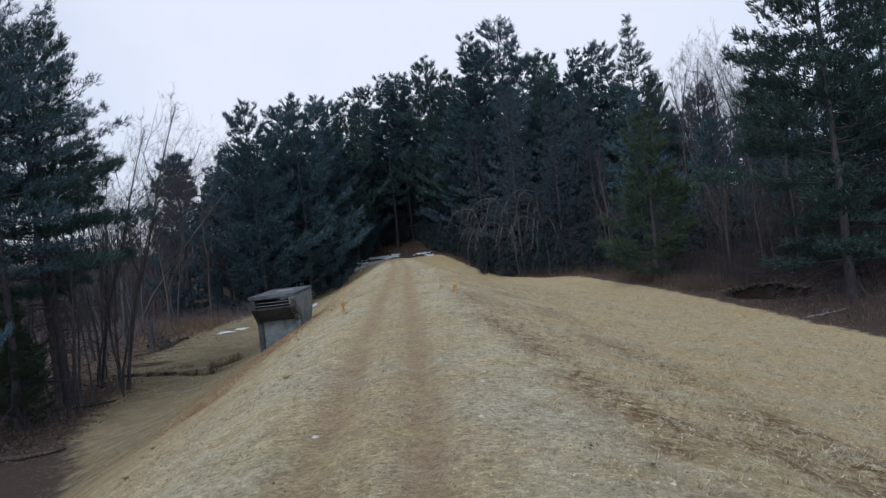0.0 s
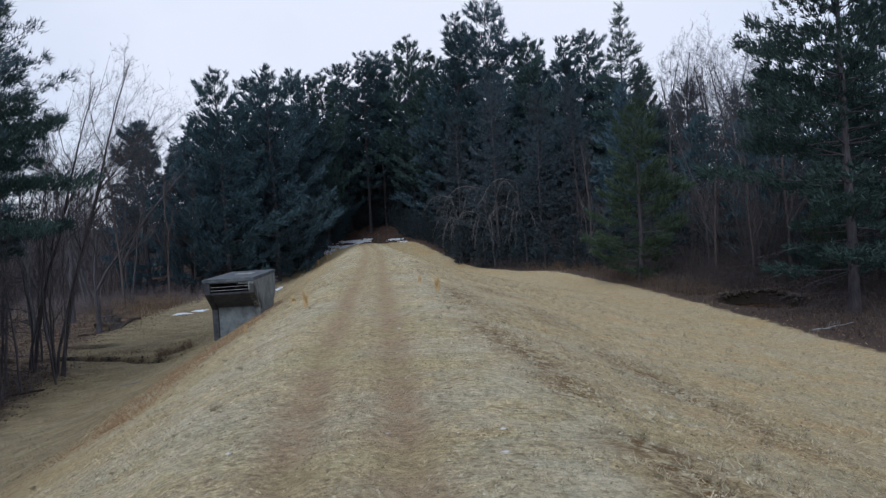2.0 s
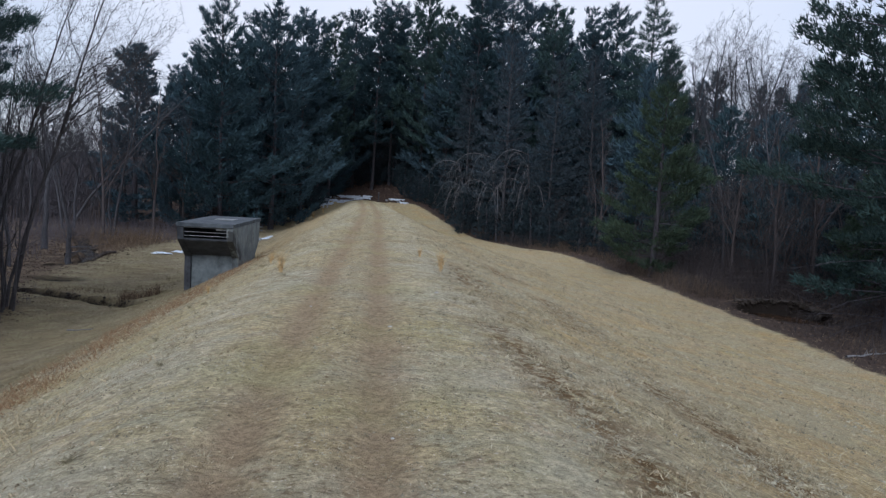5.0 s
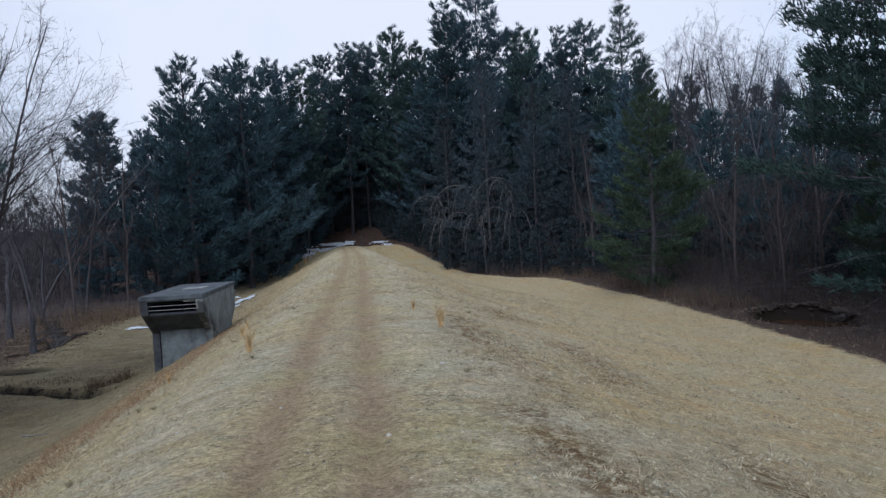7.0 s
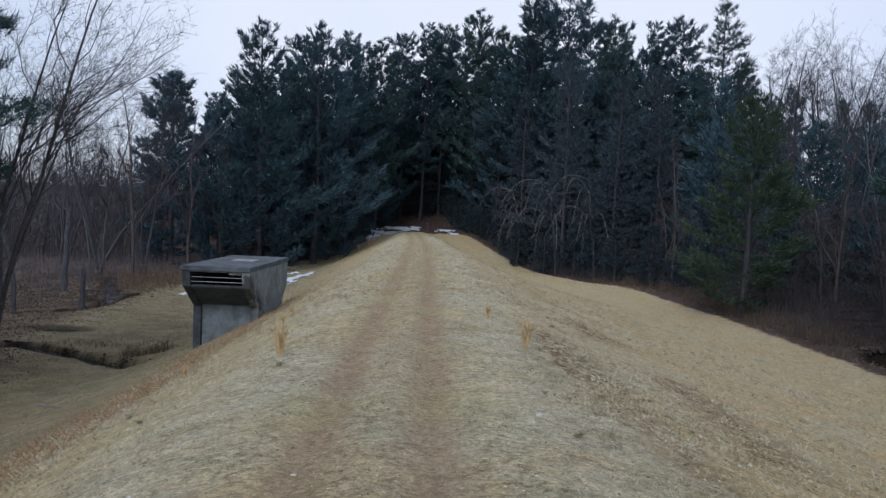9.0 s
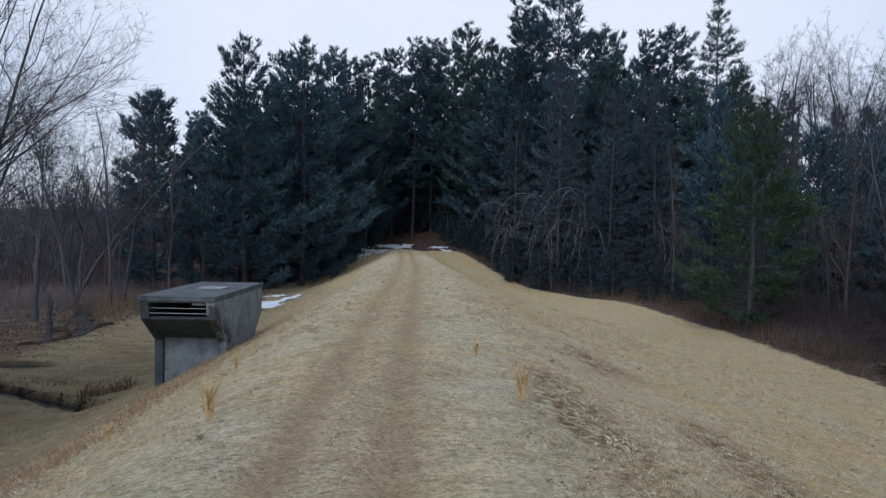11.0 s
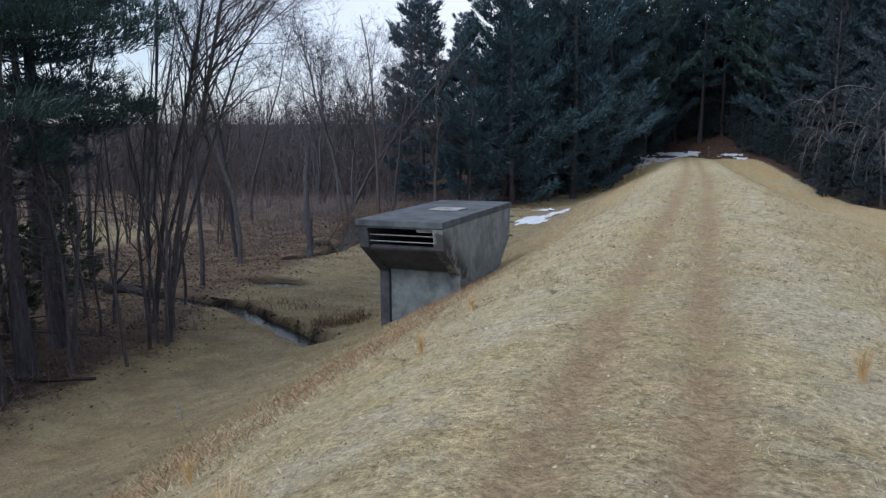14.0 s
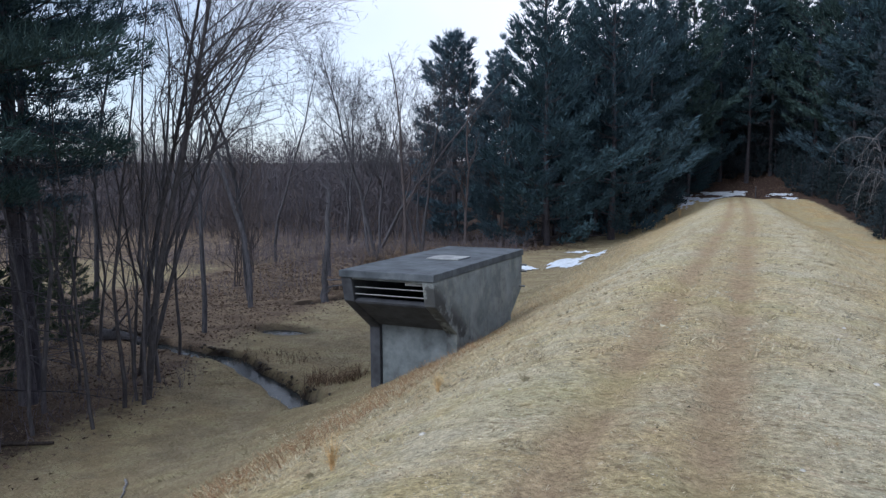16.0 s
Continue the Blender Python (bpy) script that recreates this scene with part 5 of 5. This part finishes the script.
def fallen_log(name, a, b, r, seed, mat, label, knots=4):
    """A lying stem with broken branch stubs."""
    rng = np.random.default_rng(seed)
    t = np.linspace(0, 1, 7)
    x, y = a[0] + (b[0] - a[0]) * t + rng.normal(0, 0.05, 7), a[1] + (b[1] - a[1]) * t + rng.normal(0, 0.05, 7)
    lift_a, lift_b = (a[2] if len(a) > 2 else 0), (b[2] if len(b) > 2 else 0)
    z = np.maximum(height(x, y) + r * 0.7 + lift_a + (lift_b - lift_a) * t, height(x, y) + r * 0.3)
    pts = np.stack([x, y, z], 1)
    w = Wood()
    w.tube(pts, np.linspace(r, r * 0.45, 7), 8)
    for _ in range(knots):
        i = rng.integers(1, 6)
        d = rng.normal(0, 1, 3) + (0, 0, 0.7)
        w.tube([pts[i], pts[i] + d / np.linalg.norm(d) * rng.uniform(3, 9) * r], [r * 0.3, r * 0.08], 5)
    o = pts[0].copy()
    w.v = [v - o for v in w.v]
    ob = new(name, w.mesh(name, mat))
    ob.location = o
    return tagged(ob, label, "log", "fallen wood")


for i, (a, b, r) in enumerate((((20.5, 52.0), (26.5, 50.5, 0.3), 0.13), ((21.5, 53.5, 0.3), (27.5, 54.5, 0.6), 0.12), ((22.0, 50.0), (25.5, 55.0, 0.5), 0.11), ((20.0, 49.5), (24.0, 48.0), 0.12), ((23.5, 46.5, 0.2), (28.0, 49.0), 0.13), ((16.5, 64.5), (20.5, 66.0), 0.12))):
    fallen_log("fallen_log", a, b, r, 60 + i, LOG_BARK, "dark fallen log in the brush by the wood")
fallen_log("fallen_branch", (14.6, 30.2), (16.8, 31.3), 0.045, 70, PALE_BARK, "pale fallen branch at the grass's edge", 6)
fallen_log("fallen_branch", (-9.4, 29.2), (-8.2, 27.9), 0.022, 71, PALE_BARK, "pale thin stick lying in the meadow grass", 0)
fallen_log("fallen_log", (-15.0, 29.2), (-12.2, 29.9), 0.07, 73, LOG_BARK, "dark fallen log among the saplings", 5)
fallen_log("fallen_log", (-18.7, 36.6), (-17.4, 36.9, 0.05), 0.2, 74, GREY_BARK, "grey broken log beside the stream", 2)
fallen_log("fallen_log", (-17.6, 47.5), (-15.9, 49.8, 0.1), 0.16, 75, LOG_BARK, "dark log along the stream's cut bank", 3)
fallen_log("fallen_log", (-12.2, 22.2), (-10.6, 22.9), 0.09, 78, LOG_BARK, "dark fallen log in the meadow", 3)


def snag(x, y, tall, r, seed, label):
    """A dead standing trunk with a splintered top."""
    rng = np.random.default_rng(seed)
    w = Wood()
    t = np.linspace(-0.3, tall, 8)
    mid = np.stack([0.04 * t + rng.normal(0, 0.03, 8), rng.normal(0, 0.03, 8), t], 1)
    w.tube(mid, np.interp(t, (-0.3, 0.4, tall), (r * 1.5, r, r * 0.62)), 9)
    for i in range(6):
        a = i * 1.05 + rng.uniform(-0.3, 0.3)
        p = mid[-1] + (0.4 * r * math.cos(a), 0.4 * r * math.sin(a), -0.2)
        w.tube([p, p + (0.05 * math.cos(a), 0.05 * math.sin(a), rng.uniform(0.4, 1.0))], [r * 0.3, 0.01], 4)
    for _ in range(5):
        p = mid[rng.integers(3, 8)]
        d = rng.normal(0, 1, 3) * (1, 1, 0.4) + (0, 0, 0.3)
        w.tube([p, p + d * 0.4, p + d * 0.7 + (0, 0, 0.15)], [0.035, 0.02, 0.008], 4)
    ob = new("dead_tree", w.mesh("dead_tree", GREY_BARK))
    ob.location = (x, y, float(height(x, y)))
    tagged(ob, label, "dead tree")


snag(-20.6, 51.4, 4.2, 0.16, 81, "broken grey dead trunk standing by the meadow")
snag(-16.4, 45.0, 1.9, 0.16, 82, "short broken trunk in the brown brush")


def stone(x, y, r, seed):
    bm = bmesh.new()
    bmesh.ops.create_icosphere(bm, subdivisions=2, radius=r)
    rng = np.random.default_rng(seed)
    k = rng.uniform(0.7, 1.3, 3)
    for v in bm.verts:
        c = v.co
        b = 1 + 0.16 * math.sin(5 * c.x / r + seed) * math.cos(4 * c.y / r) + 0.1 * math.sin(7 * c.z / r + 2 * seed)
        v.co = Vector((c.x * k[0], c.y * k[1], c.z * 0.6 * k[2])) * b
    ob = new("stone", bm_mesh("stone", bm, STONE))
    ob.location = (x, y, float(height(x, y)) + 0.12 * r)
    tagged(ob, "small pale stone lying in the dead grass", "stone", "stones")


rng = np.random.default_rng(90)
for i in range(34):
    y = rng.uniform(7, 34)
    x = float(line_x(y)) + rng.choice([-0.4, 0.42, 1.4, -1.6, 2.6]) + rng.normal(0, 0.35)
    stone(x, y, rng.uniform(0.012, 0.03), i)


def marker_post(x, y):
    thing = tagged(new("marker_post"), "short weathered wooden post at the track's end", "post")
    thing.location = (x, y, float(height(x, y)))
    bm = bmesh.new()
    box(bm, -0.05, 0.05, -0.05, 0.05, -0.3, 0.95, 0.012)
    part("post", bm_mesh("post", bm, GREY_BARK), thing)
    bm = bmesh.new()
    box(bm, -0.065, 0.065, -0.065, 0.065, 0.951, 0.985, 0.01)
    part("cap", bm_mesh("cap", bm, PALE_PLATE), thing, "pale weathered cap")


marker_post(-2.75, 93.0)


def far_woods(name, spots, mat, label, seed):
    """Masses of far leafless trees, each a stem with limbs and twigs; spots of x, y, half-widths, count and height."""
    rng = np.random.default_rng(seed)
    vs, fs, n = [], [], 0

    def add(root, way, long, wide):
        nonlocal n
        v, f = blades(root, way, long, wide, rng)
        vs.append(v)
        fs.append(f + n)
        n += len(v)

    for cx, cy, rx, ry, count, tall in spots:
        x, y = cx + rx * rng.uniform(-1, 1, count), cy + ry * rng.uniform(-1, 1, count)
        root = np.stack([x, y, height(x, y) - 0.1], 1)
        way = np.concatenate([rng.normal(0, 0.11, (count, 2)), np.ones((count, 1))], 1)
        long = tall * rng.uniform(0.45, 1.1, count) * (1 + 0.28 * lumps(x / 7, y / 7, seed))
        add(root, way, long, 0.075 * rng.uniform(0.5, 1.4, count))
        unit = way / np.linalg.norm(way, axis=1, keepdims=True)
        for _ in range(9):
            t = rng.uniform(0.2, 0.95, count)
            base = root + unit * (long * t)[:, None]
            out = unit * 0.75 + rng.normal(0, 0.55, (count, 3))
            out /= np.linalg.norm(out, axis=1, keepdims=True)
            reach = long * (1.05 - 0.8 * t) * rng.uniform(0.22, 0.5, count)
            add(base, out, reach, 0.05)
            for _ in range(4):
                k = rng.uniform(0.25, 0.95, count)
                add(base + out * (reach * k)[:, None], out * 0.7 + 0.25 * UP + rng.normal(0, 0.5, (count, 3)), reach * rng.uniform(0.25, 0.6, count), 0.032)
    tagged(new(name, tri_mesh(name, np.concatenate(vs), np.concatenate(fs), mat)), label, "woods", kind="stuff")


far_woods("far_woods", ((-62, 82, 34, 14, 900, 7.6), (-40, 86, 16, 10, 520, 8), (-80, 54, 18, 30, 500, 8), (-50, 60, 10, 12, 380, 5.2), (-31, 71, 7, 6, 240, 5.6), (-50, 34, 8, 10, 90, 5), (-90, 112, 70, 8, 620, 9), (-118, 60, 10, 45, 420, 9), (-75, 24, 8, 30, 260, 7)), HAZEL, "grey-brown leafless woods beyond the meadow", 55)
far_woods("far_woods", ((44, 60, 14, 24, 420, 11), (32, 76, 8, 8, 200, 11), (0, 112, 34, 7, 150, 10)), BROWN_TWIG, "brown leafless woods behind the wood's edge", 56)
far_woods("undergrowth", ((-2, 113, 26, 6, 450, 5), (26, 96, 14, 8, 250, 5), (-26, 92, 10, 10, 170, 4)), NEEDLES, "dark evergreen undergrowth deep in the woods", 57)


def fallen_leaves(sets, label, seed):
    """Curled leaves strewn over the wood's floor; sets of x from, x to, y from, y to, count, size."""
    rng = np.random.default_rng(seed)
    vs, fs, n = [], [], 0
    for x0, x1, y0, y1, count, size in sets:
        x, y = rng.uniform(x0, x1, count), rng.uniform(y0, y1, count)
        keep = (rng.random(count) > 0.985 * field_mask(x, y)) & (np.minimum(off_line(x, y, STREAM), off_line(x, y, UPPER_STREAM)) > 0.5)
        x, y = x[keep], y[keep]
        a = rng.uniform(0, 6.3, len(x))
        way = np.stack([np.cos(a), np.sin(a), rng.uniform(-0.1, 0.5, len(x))], 1)
        v, f = blades(np.stack([x, y, height(x, y) + 0.015], 1), way, size * rng.uniform(0.6, 1.5, len(x)), size * rng.uniform(0.5, 1.0, len(x)), rng)
        vs.append(v)
        fs.append(f + n)
        n += len(v)
    tagged(new("fallen_leaves", tri_mesh("fallen_leaves", np.concatenate(vs), np.concatenate(fs), LEAF)), label, "leaves", kind="stuff")


fallen_leaves(((-26, -11, 22, 50, 30000, 0.075), (-26, -12, 50, 72, 9000, 0.12), (14.6, 26, 28, 62, 12000, 0.08), (9, 20, 64, 84, 7000, 0.12), (-11, 6, 92, 104, 6000, 0.11)), "brown fallen leaves on the wood's floor", 58)


def bank_sods(line, offset, count, seed, label, size=1.0):
    """Dark crumbling sods and roots along a stream's cut edge."""
    rng = np.random.default_rng(seed)
    pts = np.array(line, float)
    seg = np.hypot(*np.diff(pts, axis=0).T)
    along = np.concatenate([[0], np.cumsum(seg)])
    bm = bmesh.new()
    for _ in range(count):
        s = rng.uniform(0, along[-1])
        i = min(int(np.searchsorted(along, s)) - 1, len(seg) - 1) if s > 0 else 0
        t = (s - along[i]) / seg[i]
        dx, dy = (pts[i + 1] - pts[i]) / seg[i]
        d = offset + rng.normal(0, 0.07)
        x, y = pts[i] + (pts[i + 1] - pts[i]) * t + np.array([-dy, dx]) * d
        r = size * rng.uniform(0.035, 0.10)
        m = Matrix.Translation((x, y, float(height(x, y)) + 0.3 * r)) @ Matrix.Rotation(rng.uniform(0, 6.3), 4, "Z") @ Matrix.Diagonal((1.5, 0.9, rng.uniform(0.5, 1.0), 1))
        made = bmesh.ops.create_icosphere(bm, subdivisions=1, radius=r, matrix=m)
        for v in made["verts"]:
            v.co += Vector(rng.normal(0, 0.22 * r, 3))
    tagged(new("bank_sods", bm_mesh("bank_sods", bm, MUD)), label, "sods", kind="stuff")


bank_sods(STREAM, 0.20, 620, 59, "dark crumbling sods along the stream's cut bank", 0.5)
bank_sods(UPPER_STREAM, 0.36, 110, 60, "dark crumbling sods along the upper stream")
bank_sods(((19.3, 39.2), (19.0, 40.6), (18.3, 41.5), (17.3, 41.8), (16.2, 41.3)), -0.1, 200, 61, "dark roots and sods over the pool's bank", 1.5)
